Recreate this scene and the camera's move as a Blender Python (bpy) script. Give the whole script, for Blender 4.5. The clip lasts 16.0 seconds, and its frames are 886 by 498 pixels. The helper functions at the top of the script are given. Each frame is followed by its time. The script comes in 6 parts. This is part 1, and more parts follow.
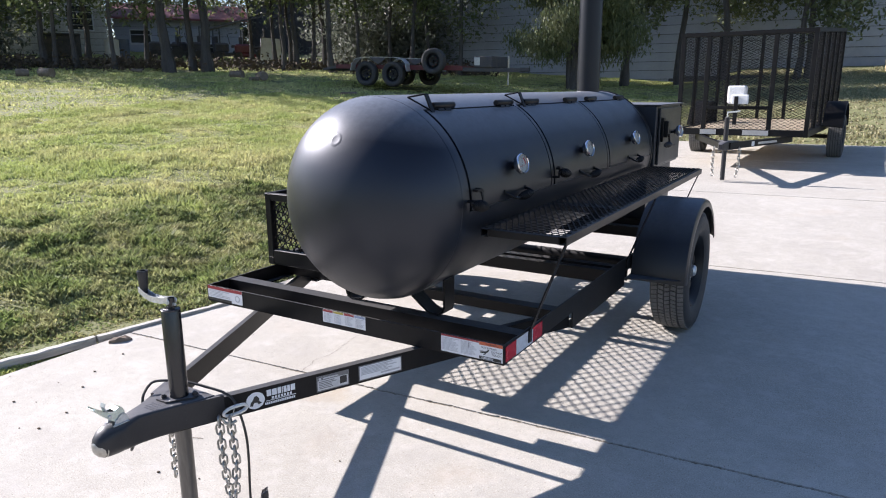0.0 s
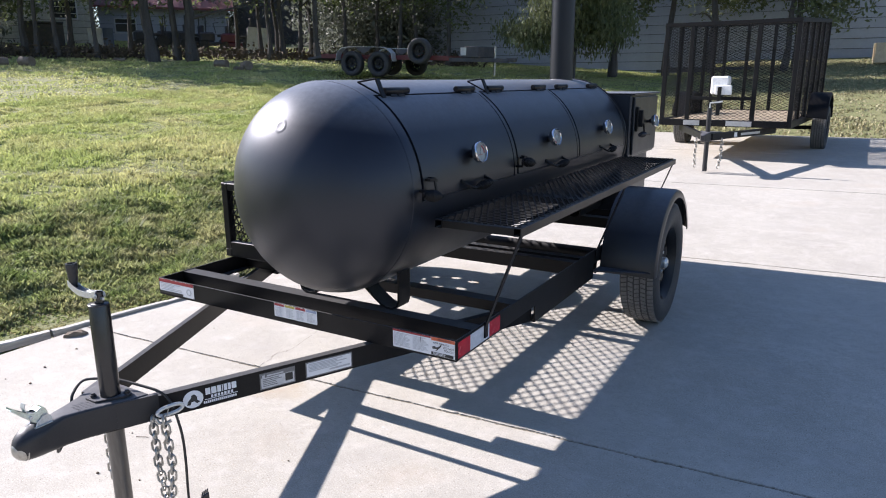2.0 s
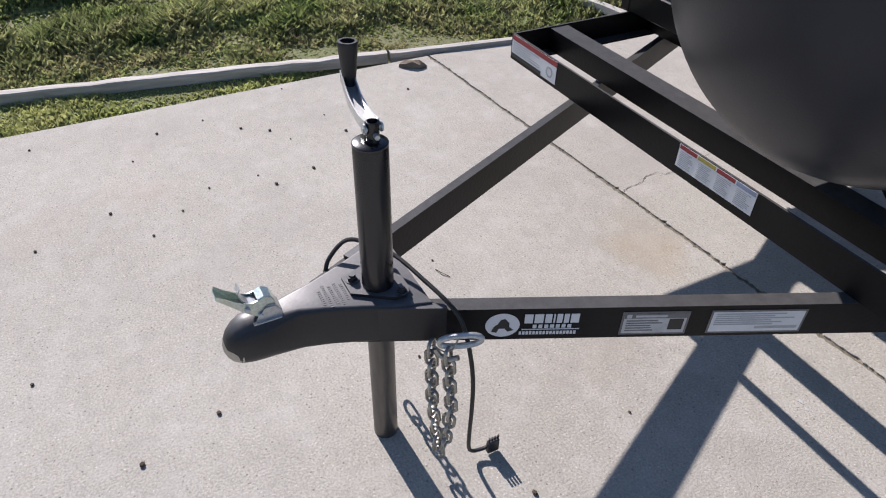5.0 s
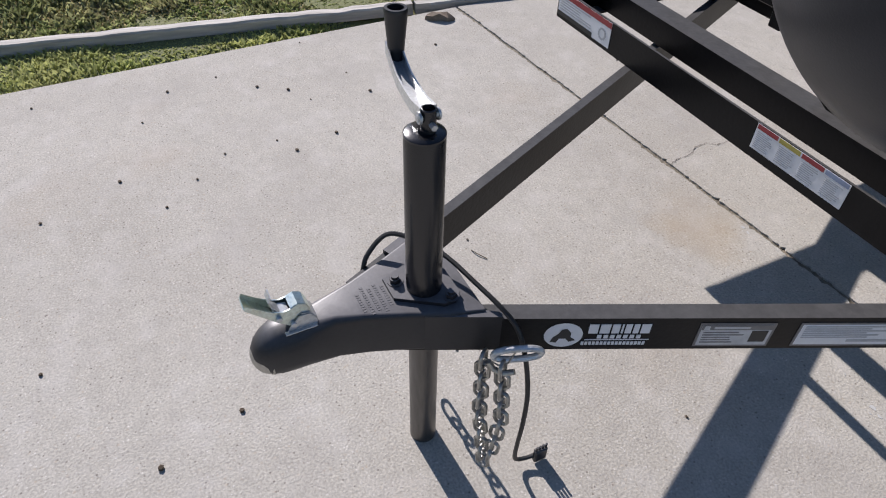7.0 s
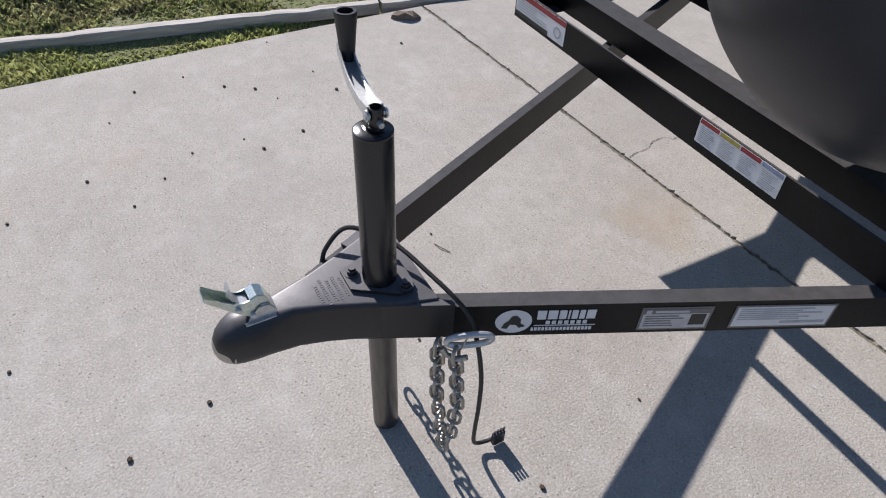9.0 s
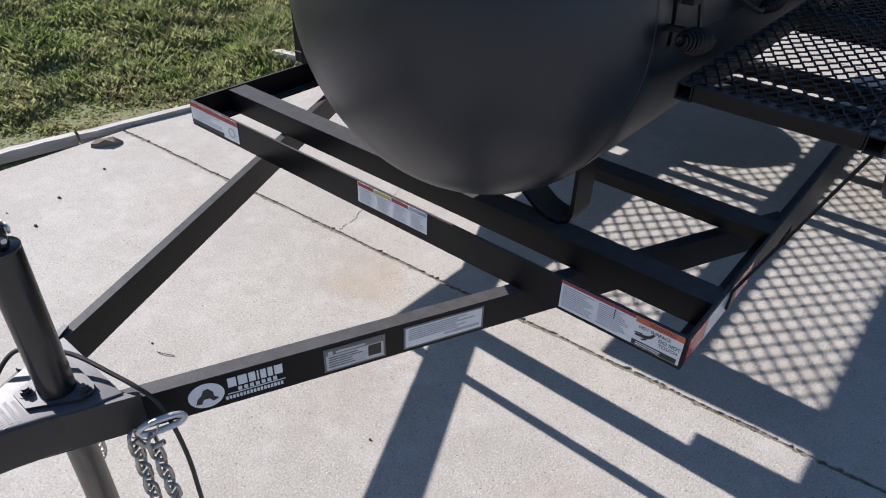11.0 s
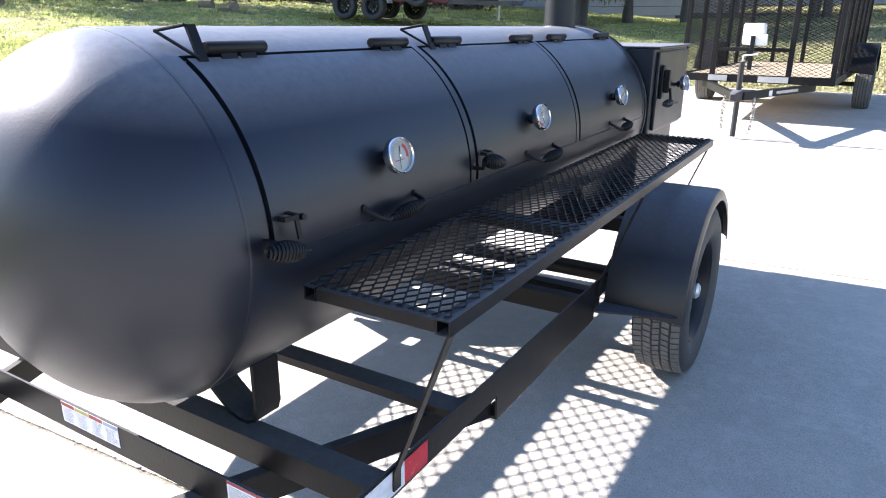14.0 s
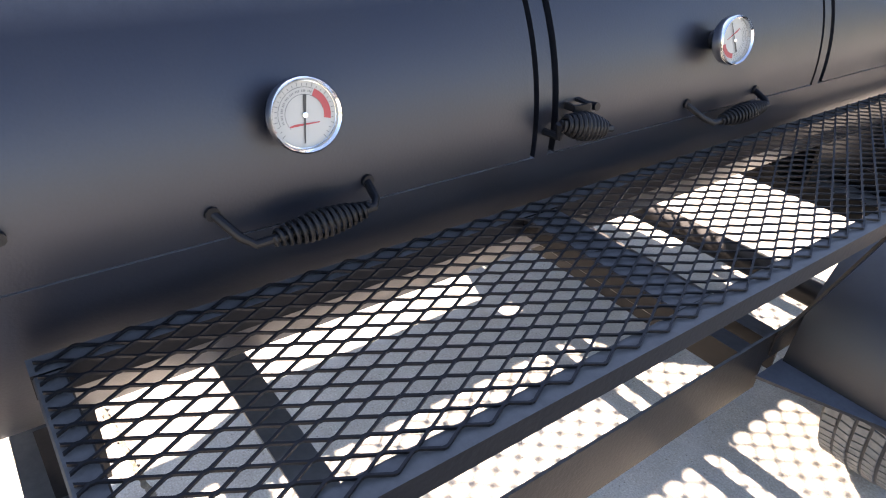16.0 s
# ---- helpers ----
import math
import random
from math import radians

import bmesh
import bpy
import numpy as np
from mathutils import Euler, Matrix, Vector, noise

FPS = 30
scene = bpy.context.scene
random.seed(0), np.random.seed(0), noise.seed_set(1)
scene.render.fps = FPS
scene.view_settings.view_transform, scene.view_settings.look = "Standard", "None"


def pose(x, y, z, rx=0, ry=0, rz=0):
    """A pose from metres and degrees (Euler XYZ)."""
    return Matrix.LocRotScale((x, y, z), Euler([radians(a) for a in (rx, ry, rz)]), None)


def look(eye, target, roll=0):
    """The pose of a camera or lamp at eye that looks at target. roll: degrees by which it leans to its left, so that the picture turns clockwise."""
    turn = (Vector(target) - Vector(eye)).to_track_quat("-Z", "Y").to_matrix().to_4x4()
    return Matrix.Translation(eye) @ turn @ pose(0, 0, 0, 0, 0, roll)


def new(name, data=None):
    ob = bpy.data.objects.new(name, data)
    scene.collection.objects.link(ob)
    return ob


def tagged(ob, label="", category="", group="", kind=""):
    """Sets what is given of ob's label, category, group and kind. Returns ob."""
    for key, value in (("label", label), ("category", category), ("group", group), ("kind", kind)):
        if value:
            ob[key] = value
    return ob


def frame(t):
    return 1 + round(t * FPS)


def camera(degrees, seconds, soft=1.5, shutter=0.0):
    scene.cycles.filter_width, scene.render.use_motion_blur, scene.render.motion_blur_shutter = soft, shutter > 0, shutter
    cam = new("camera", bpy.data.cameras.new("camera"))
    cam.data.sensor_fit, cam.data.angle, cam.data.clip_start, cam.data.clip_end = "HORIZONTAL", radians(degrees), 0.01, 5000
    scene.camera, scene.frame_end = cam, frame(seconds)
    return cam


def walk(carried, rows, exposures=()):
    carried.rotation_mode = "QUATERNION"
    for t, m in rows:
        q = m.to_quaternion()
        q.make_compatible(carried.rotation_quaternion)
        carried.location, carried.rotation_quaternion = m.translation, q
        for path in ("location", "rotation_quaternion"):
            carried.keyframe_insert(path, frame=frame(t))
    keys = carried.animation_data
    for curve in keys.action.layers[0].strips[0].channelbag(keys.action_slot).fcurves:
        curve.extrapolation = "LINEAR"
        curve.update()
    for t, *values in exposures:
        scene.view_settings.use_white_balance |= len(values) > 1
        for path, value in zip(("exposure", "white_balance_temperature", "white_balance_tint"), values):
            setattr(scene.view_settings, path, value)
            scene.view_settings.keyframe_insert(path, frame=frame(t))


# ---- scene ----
cam = camera(66.4, 16.0, soft=1.1)
PATH = [
    (0, (1.734, -2.005, 1.358), (0.723, -0.342, 0.898), -0.4),
    (0.5, (1.759, -2.0, 1.359), (0.747, -0.337, 0.899), -0.3),
    (1, (1.78, -1.977, 1.352), (0.769, -0.313, 0.897), -0.4),
    (1.5, (1.808, -1.932, 1.347), (0.812, -0.26, 0.886), -0.4),
    (2, (1.805, -1.853, 1.335), (0.819, -0.182, 0.851), -0.2),
    (2.5, (1.681, -1.714, 1.337), (0.652, -0.089, 0.787), 0.5),
    (3, (1.505, -1.538, 1.334), (0.338, -0.065, 0.649), 2.4),
    (3.5, (1.328, -1.316, 1.282), (-0.032, -0.16, 0.379), 2.6),
    (4, (1.197, -1.158, 1.253), (-0.255, -0.336, 0.15), 2.8),
    (4.5, (1.03, -1.098, 1.229), (-0.377, -0.365, 0.011), 1.2),
    (4.7, (0.948, -1.091, 1.236), (-0.44, -0.352, 0.0), 1.2),
    (6.8, (0.662, -1.064, 1.209), (-0.628, -0.393, -0.165), 1.6),
    (7, (0.664, -1.074, 1.204), (-0.618, -0.398, -0.174), 1.9),
    (7.5, (0.68, -1.079, 1.212), (-0.587, -0.41, -0.183), 2.1),
    (8, (0.699, -1.09, 1.22), (-0.57, -0.435, -0.18), 1.9),
    (8.2, (0.703, -1.092, 1.222), (-0.567, -0.435, -0.176), 1.9),
    (10.3, (0.822, -0.983, 1.257), (-0.304, 0.072, -0.016), 4.0),
    (10.5, (0.855, -0.988, 1.261), (-0.241, 0.135, 0.02), 3.8),
    (11, (0.978, -0.967, 1.28), (-0.047, 0.312, 0.134), 2.2),
    (11.5, (1.104, -0.925, 1.323), (0.154, 0.559, 0.377), -1.2),
    (12, (1.27, -0.923, 1.339), (0.338, 0.633, 0.496), 0.1),
    (12.5, (1.381, -0.953, 1.346), (0.432, 0.631, 0.577), 1.0),
    (13, (1.457, -0.96, 1.363), (0.467, 0.648, 0.701), 0.7),
    (13.5, (1.484, -0.914, 1.359), (0.493, 0.712, 0.747), 0.3),
    (14, (1.454, -0.744, 1.343), (0.47, 0.88, 0.713), 0.3),
    (14.5, (1.427, -0.472, 1.358), (0.452, 1.128, 0.659), 1.6),
    (15, (1.391, -0.221, 1.331), (0.336, 1.275, 0.525), 1.2),
    (15.5, (1.361, 0.016, 1.323), (0.107, 1.26, 0.387), 2.7),
    (16, (1.228, 0.186, 1.316), (-0.123, 1.255, 0.299), 3.7),
]
EXPOSURES = [(0, 1.13, 6210, 19), (2.2, 1.15, 6210, 19), (3.3, 1.1, 6260, 19), (4.5, 0.6, 6310, 19), (6.8, 0.34, 6260, 18), (8.2, 0.29, 6260, 18), (10.3, 0.42, 6160, 18), (11, 0.65, 6160, 18),
             (11.5, 0.82, 6140, 18), (12, 1.22, 6140, 18), (13, 1.93, 6270, 18), (13.6, 2.13, 6330, 18), (14.5, 2.37, 6430, 19), (15.3, 2.80, 7050, 21), (16, 3.08, 7750, 24)]
walk(cam, [(t, look(eye, target, roll)) for t, eye, target, roll in PATH], EXPOSURES)

# ---- world, sun, exposure ----
KX, KY = 1.715, 0.09  # metres that a shadow runs along x and y for each metre of height
sun_dir = Vector((-KX, -KY, 1.0)).normalized()
world = bpy.data.worlds.new("world")
scene.world = world
world.use_nodes = True
wn = world.node_tree.nodes
sky = wn.new("ShaderNodeTexSky")
sky.sky_type, sky.sun_disc = "NISHITA", False
sky.air_density, sky.dust_density, sky.ozone_density = 1.0, 0.3, 2.9
sky.sun_elevation = math.asin(sun_dir.z)
sky.sun_rotation = math.atan2(sun_dir.x, sun_dir.y)
wn["Background"].inputs["Strength"].default_value = 0.078
world.node_tree.links.new(sky.outputs[0], wn["Background"].inputs["Color"])
sun = new("sun", bpy.data.lights.new("sun", "SUN"))
sun.data.energy, sun.data.angle, sun.data.color = 5.2, radians(0.53), (1.0, 0.955, 0.89)
sun.matrix_world = look(sun_dir * 40, (0, 0, 0))


# ---- materials ----
def material(name, base, rough=0.6, metal=0.0, spots=None, scale=8.0, amount=0.5, fine=60.0, fine_amount=0.15,
             bump=0.15, bump_scale=None, vary=0.0, coat=0.0, rough_vary=0.1, spec=0.5, stretch=None):
    """Principled paint, with blotches towards a second colour, fine grain, relief and a spread of roughness."""
    m = bpy.data.materials.new(name)
    m.use_nodes = True
    nt = m.node_tree
    N, L = nt.nodes, nt.links
    p = N["Principled BSDF"]
    co = N.new("ShaderNodeTexCoord")
    vec = co.outputs["Object"]
    if stretch:
        mp = N.new("ShaderNodeMapping")
        mp.inputs["Scale"].default_value = stretch
        L.new(vec, mp.inputs["Vector"])
        vec = mp.outputs["Vector"]
    big, small = N.new("ShaderNodeTexNoise"), N.new("ShaderNodeTexNoise")
    big.inputs["Scale"].default_value, big.inputs["Detail"].default_value, big.inputs["Roughness"].default_value = scale, 6, 0.6
    small.inputs["Scale"].default_value, small.inputs["Detail"].default_value = fine, 3
    L.new(vec, big.inputs["Vector"]), L.new(vec, small.inputs["Vector"])
    ramp = N.new("ShaderNodeMapRange")
    ramp.inputs["From Min"].default_value, ramp.inputs["From Max"].default_value = 0.38, 0.68
    ramp.inputs["To Max"].default_value = amount
    L.new(big.outputs["Fac"], ramp.inputs["Value"])
    mix = N.new("ShaderNodeMix")
    mix.data_type = "RGBA"
    mix.inputs["A"].default_value = (*base, 1)
    mix.inputs["B"].default_value = (*(spots or [c * 0.6 for c in base]), 1)
    L.new(ramp.outputs["Result"], mix.inputs["Factor"])
    grain = N.new("ShaderNodeMapRange")
    grain.inputs["From Min"].default_value, grain.inputs["From Max"].default_value = 0.25, 0.75
    grain.inputs["To Min"].default_value, grain.inputs["To Max"].default_value = 1 - fine_amount, 1 + fine_amount
    L.new(small.outputs["Fac"], grain.inputs["Value"])
    hsv = N.new("ShaderNodeHueSaturation")
    L.new(mix.outputs["Result"], hsv.inputs["Color"])
    value = grain.outputs["Result"]
    if vary:
        info = N.new("ShaderNodeObjectInfo")
        geo = N.new("ShaderNodeNewGeometry")
        both = N.new("ShaderNodeMath")
        both.operation = "ADD"
        L.new(info.outputs["Random"], both.inputs[0]), L.new(geo.outputs["Random Per Island"], both.inputs[1])
        frac = N.new("ShaderNodeMath")
        frac.operation = "FRACT"
        L.new(both.outputs[0], frac.inputs[0])
        vr = N.new("ShaderNodeMapRange")
        vr.inputs["To Min"].default_value, vr.inputs["To Max"].default_value = 1 - vary, 1 + vary
        L.new(frac.outputs[0], vr.inputs["Value"])
        mul = N.new("ShaderNodeMath")
        mul.operation = "MULTIPLY"
        L.new(value, mul.inputs[0]), L.new(vr.outputs["Result"], mul.inputs[1])
        value = mul.outputs[0]
    L.new(value, hsv.inputs["Value"])
    L.new(hsv.outputs["Color"], p.inputs["Base Color"])
    rr = N.new("ShaderNodeMapRange")
    rr.inputs["To Min"].default_value, rr.inputs["To Max"].default_value = max(0.02, rough - rough_vary), min(1, rough + rough_vary)
    L.new(big.outputs["Fac"], rr.inputs["Value"])
    L.new(rr.outputs["Result"], p.inputs["Roughness"])
    p.inputs["Metallic"].default_value = metal
    p.inputs["Coat Weight"].default_value = coat
    p.inputs["Specular IOR Level"].default_value = spec
    if bump:
        b = N.new("ShaderNodeBump")
        b.inputs["Strength"].default_value, b.inputs["Distance"].default_value = bump, 0.004
        L.new(small.outputs["Fac"], b.inputs["Height"])
        L.new(b.outputs["Normal"], p.inputs["Normal"])
    return m


def see_through(m, share):
    """Lets part of the light through a leaf or blade."""
    nt = m.node_tree
    p, out = nt.nodes["Principled BSDF"], nt.nodes["Material Output"]
    t, mx = nt.nodes.new("ShaderNodeBsdfTranslucent"), nt.nodes.new("ShaderNodeMixShader")
    nt.links.new(p.inputs["Base Color"].links[0].from_socket, t.inputs["Color"])
    mx.inputs[0].default_value = share
    nt.links.new(p.outputs[0], mx.inputs[1]), nt.links.new(t.outputs[0], mx.inputs[2])
    nt.links.new(mx.outputs[0], out.inputs["Surface"])


tank_paint = material("tank_paint", (0.0040, 0.0054, 0.0098), 0.38, spots=(0.0085, 0.0090, 0.0105), scale=5.0, amount=0.6, fine=260, bump=0.06, rough_vary=0.10, spec=0.57)


def dust_and_sheen(m, colour, amount, thin=0.003):
    """Pale dust, with sun and sky sheen painted into the same colour, on the upward faces, in speckles and drifts."""
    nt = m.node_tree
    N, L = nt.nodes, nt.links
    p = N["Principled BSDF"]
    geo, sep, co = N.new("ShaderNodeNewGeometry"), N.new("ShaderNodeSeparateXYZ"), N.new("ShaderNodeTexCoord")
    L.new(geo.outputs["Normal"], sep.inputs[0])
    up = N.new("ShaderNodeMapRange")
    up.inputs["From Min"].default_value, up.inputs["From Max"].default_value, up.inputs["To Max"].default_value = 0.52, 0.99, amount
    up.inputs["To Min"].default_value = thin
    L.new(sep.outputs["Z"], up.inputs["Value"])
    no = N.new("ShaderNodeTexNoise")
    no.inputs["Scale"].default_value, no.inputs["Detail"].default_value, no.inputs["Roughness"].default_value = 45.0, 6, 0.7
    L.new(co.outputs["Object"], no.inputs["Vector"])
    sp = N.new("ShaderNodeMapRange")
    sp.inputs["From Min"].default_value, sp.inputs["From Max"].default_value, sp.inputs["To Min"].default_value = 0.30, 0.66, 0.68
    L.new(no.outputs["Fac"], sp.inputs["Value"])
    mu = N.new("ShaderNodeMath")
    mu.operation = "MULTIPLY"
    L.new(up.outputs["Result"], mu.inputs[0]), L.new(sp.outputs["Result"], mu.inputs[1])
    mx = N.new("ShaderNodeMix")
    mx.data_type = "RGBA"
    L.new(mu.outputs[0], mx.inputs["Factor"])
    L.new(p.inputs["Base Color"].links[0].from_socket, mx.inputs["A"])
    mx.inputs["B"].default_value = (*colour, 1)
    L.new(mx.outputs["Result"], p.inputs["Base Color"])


tank_paint.node_tree.nodes["Principled BSDF"].inputs["Specular Tint"].default_value = (0.82, 0.87, 1.0, 1.0)
# bluish: dust on the tank top plus sky sheen put into its colour
dust_and_sheen(tank_paint, (0.28, 0.30, 0.335), 0.74, 0.004)
fender_paint = material("fender_paint", (0.0040, 0.0052, 0.0088), 0.40, spots=(0.0085, 0.0090, 0.0105), scale=7.0, amount=0.6, fine=240, bump=0.06, rough_vary=0.10, spec=0.50)
dust_and_sheen(fender_paint, (0.28, 0.30, 0.335), 0.34, 0.004)
fitting_paint = material("fitting_paint", (0.0042, 0.0046, 0.0062), 0.46, spots=(0.008, 0.008, 0.009), scale=30, amount=0.5, fine=260, bump=0.08, spec=0.26)
chimney_paint = material("chimney_paint", (0.006, 0.0075, 0.012), 0.38, spots=(0.010, 0.011, 0.014), scale=4, amount=0.3, fine=200, bump=0.06, spec=0.32)
black_steel = material("black_steel", (0.006, 0.006, 0.007), 0.5, spots=(0.015, 0.014, 0.012), scale=6, amount=0.4, bump=0.1, spec=0.2)
frame_paint = material("frame_paint", (0.0048, 0.0048, 0.0060), 0.38, spots=(0.016, 0.0145, 0.0135), scale=5, amount=0.35, fine=120, bump=0.10, spec=0.19)
gloss_black = material("gloss_black", (0.010, 0.010, 0.012), 0.24, scale=9, amount=0.3, fine=140, bump=0.04, spec=0.6)
weld_paint = material("weld_paint", (0.009, 0.009, 0.010), 0.45, scale=30, fine=150, bump=0.4)
# frame tops: some dust, and sunlit gloss painted as paler colour
dust_and_sheen(frame_paint, (0.32, 0.315, 0.305), 0.30)
coupler_paint = material("coupler_paint", (0.016, 0.016, 0.019), 0.44, scale=9, amount=0.3, fine=180, bump=0.035, spec=0.45)
# coupler top paled mainly to paint in its broad sun highlight
dust_and_sheen(coupler_paint, (0.30, 0.295, 0.30), 0.38)
def concrete_material():
    """Weathered broom-finished concrete: cloudy stains, fine sand grain, dark pores and pale aggregate specks."""
    m = material("concrete", (0.458, 0.432, 0.374), 0.9, spots=(0.385, 0.358, 0.306), scale=1.3, amount=0.8, fine=190, fine_amount=0.27, bump=0.34, vary=0.03)
    nt = m.node_tree
    N, L = nt.nodes, nt.links
    p = N["Principled BSDF"]
    src = p.inputs["Base Color"].links[0].from_socket
    co = N.new("ShaderNodeTexCoord")
    for scale, lo, hi, colour, amount in ((95.0, 0.12, 0.27, (0.14, 0.12, 0.10, 1), 0.82), (210.0, 0.16, 0.42, (0.24, 0.22, 0.19, 1), 0.45), (130.0, 0.14, 0.30, (0.74, 0.71, 0.66, 1), 0.65), (75.0, 0.14, 0.30, (0.44, 0.36, 0.27, 1), 0.5)):
        vo = N.new("ShaderNodeTexVoronoi")
        vo.inputs["Scale"].default_value = scale
        L.new(co.outputs["Object"], vo.inputs["Vector"])
        cell = N.new("ShaderNodeSeparateColor")
        L.new(vo.outputs["Color"], cell.inputs[0])
        mr = N.new("ShaderNodeMapRange")
        mr.inputs["From Min"].default_value, mr.inputs["From Max"].default_value = hi, lo
        mr.inputs["To Max"].default_value = amount
        L.new(vo.outputs["Distance"], mr.inputs["Value"])
        gate = N.new("ShaderNodeMapRange")
        gate.inputs["From Min"].default_value, gate.inputs["From Max"].default_value = 0.58, 0.90
        L.new(cell.outputs[0], gate.inputs["Value"])
        mu = N.new("ShaderNodeMath")
        mu.operation = "MULTIPLY"
        L.new(mr.outputs["Result"], mu.inputs[0]), L.new(gate.outputs["Result"], mu.inputs[1])
        mx = N.new("ShaderNodeMix")
        mx.data_type = "RGBA"
        L.new(mu.outputs[0], mx.inputs["Factor"]), L.new(src, mx.inputs["A"])
        mx.inputs["B"].default_value = colour
        src = mx.outputs["Result"]
    # mottling between grain and stain
    for scale, lo, hi, colour, amount in ((26.0, 0.46, 0.74, (0.31, 0.288, 0.255, 1), 0.40), (9.0, 0.50, 0.74, (0.58, 0.555, 0.515, 1), 0.45), (3.4, 0.50, 0.75, (0.34, 0.315, 0.28, 1), 0.5)):
        no = N.new("ShaderNodeTexNoise")
        no.inputs["Scale"].default_value, no.inputs["Detail"].default_value, no.inputs["Roughness"].default_value = scale, 5, 0.65
        L.new(co.outputs["Object"], no.inputs["Vector"])
        mr = N.new("ShaderNodeMapRange")
        mr.inputs["From Min"].default_value, mr.inputs["From Max"].default_value, mr.inputs["To Max"].default_value = lo, hi, amount
        L.new(no.outputs["Fac"], mr.inputs["Value"])
        mx = N.new("ShaderNodeMix")
        mx.data_type = "RGBA"
        L.new(mr.outputs["Result"], mx.inputs["Factor"]), L.new(src, mx.inputs["A"])
        mx.inputs["B"].default_value = colour
        src = mx.outputs["Result"]
    # rusty water marks
    no = N.new("ShaderNodeTexNoise")
    no.inputs["Scale"].default_value, no.inputs["Detail"].default_value = 2.3, 4
    L.new(co.outputs["Object"], no.inputs["Vector"])
    mr = N.new("ShaderNodeMapRange")
    mr.inputs["From Min"].default_value, mr.inputs["From Max"].default_value, mr.inputs["To Max"].default_value = 0.60, 0.80, 0.35
    L.new(no.outputs["Fac"], mr.inputs["Value"])
    mx = N.new("ShaderNodeMix")
    mx.data_type = "RGBA"
    L.new(mr.outputs["Result"], mx.inputs["Factor"]), L.new(src, mx.inputs["A"])
    mx.inputs["B"].default_value = (0.40, 0.31, 0.22, 1)
    src = mx.outputs["Result"]
    # one old rust bloom beside the joint
    dist, wob = N.new("ShaderNodeVectorMath"), N.new("ShaderNodeTexNoise")
    dist.operation = "DISTANCE"
    dist.inputs[1].default_value = (-0.235, 0.185, 0.0)
    wob.inputs["Scale"].default_value, wob.inputs["Detail"].default_value = 9.0, 4
    L.new(co.outputs["Object"], dist.inputs[0]), L.new(co.outputs["Object"], wob.inputs["Vector"])
    ad = N.new("ShaderNodeMath")
    ad.operation = "MULTIPLY_ADD"
    ad.inputs[1].default_value = 0.28
    L.new(wob.outputs["Fac"], ad.inputs[0]), L.new(dist.outputs["Value"], ad.inputs[2])
    mr = N.new("ShaderNodeMapRange")
    mr.inputs["From Min"].default_value, mr.inputs["From Max"].default_value, mr.inputs["To Max"].default_value = 0.30, 0.13, 0.5
    L.new(ad.outputs[0], mr.inputs["Value"])
    mx = N.new("ShaderNodeMix")
    mx.data_type = "RGBA"
    L.new(mr.outputs["Result"], mx.inputs["Factor"]), L.new(src, mx.inputs["A"])
    mx.inputs["B"].default_value = (0.40, 0.30, 0.18, 1)
    L.new(mx.outputs["Result"], p.inputs["Base Color"])
    return m


concrete = concrete_material()
joint_dirt = material("joint_dirt", (0.25, 0.215, 0.16), 0.95, spots=(0.10, 0.085, 0.06), scale=40, amount=0.8, fine=160, fine_amount=0.35, bump=1.0)
crack_dark = material("crack_dark", (0.10, 0.085, 0.07), 0.95, scale=20)
soil = material("soil", (0.155, 0.170, 0.060), 0.95, spots=(0.24, 0.225, 0.11), scale=2.6, amount=0.7, fine=70, fine_amount=0.35, bump=0.6)
blade = material("grass_blade", (0.375, 0.430, 0.145), 0.6, spots=(0.60, 0.545, 0.28), scale=0.9, amount=0.75, fine=5, fine_amount=0.2, bump=0, vary=0.22, spec=0.2)
# near lawn: greener grass, also darkened to paint in shade among the blades
blade_lush_shaded = material("grass_blade_lush_shaded", (0.200, 0.255, 0.082), 0.62, spots=(0.42, 0.385, 0.205), scale=3.2, amount=0.85, fine=7, fine_amount=0.3, bump=0, vary=0.6, spec=0.2)
blade_dry = material("grass_blade_dry", (0.30, 0.275, 0.155), 0.6, spots=(0.31, 0.275, 0.15), scale=0.5, amount=0.7, fine=5, fine_amount=0.25, bump=0, vary=0.4)
blade_straw = material("grass_blade_straw", (0.46, 0.38, 0.22), 0.6, spots=(0.30, 0.28, 0.12), scale=3.0, amount=0.7, fine=9, fine_amount=0.3, bump=0, vary=0.5)
tread_rubber = material("tread_rubber", (0.13, 0.127, 0.122), 0.9, spots=(0.20, 0.192, 0.18), scale=18, amount=0.6, fine=90, bump=0.3)
rubber = material("rubber", (0.030, 0.029, 0.029), 0.7, spots=(0.065, 0.06, 0.056), scale=14, amount=0.5, fine=90, bump=0.4)
rim_paint = material("rim_paint", (0.009, 0.009, 0.010), 0.42, scale=8, bump=0.05, spec=0.3)
zinc = material("zinc", (0.60, 0.61, 0.61), 0.36, metal=0.6, spots=(0.42, 0.43, 0.40), scale=40, amount=0.5, fine=200, bump=0.1)
zinc_green = material("zinc_green", (0.62, 0.72, 0.69), 0.34, metal=1.0, spots=(0.55, 0.54, 0.44), scale=40, amount=0.6, fine=200, bump=0.1)
jack_steel = material("jack_steel", (0.15, 0.145, 0.14), 0.4, metal=0.8, spots=(0.08, 0.07, 0.06), scale=12, amount=0.6, fine=150, bump=0.15, stretch=(1, 1, 0.15))
galvanised = material("galvanised", (0.42, 0.41, 0.38), 0.45, metal=0.9, spots=(0.25, 0.24, 0.22), scale=50, amount=0.6, bump=0.2)
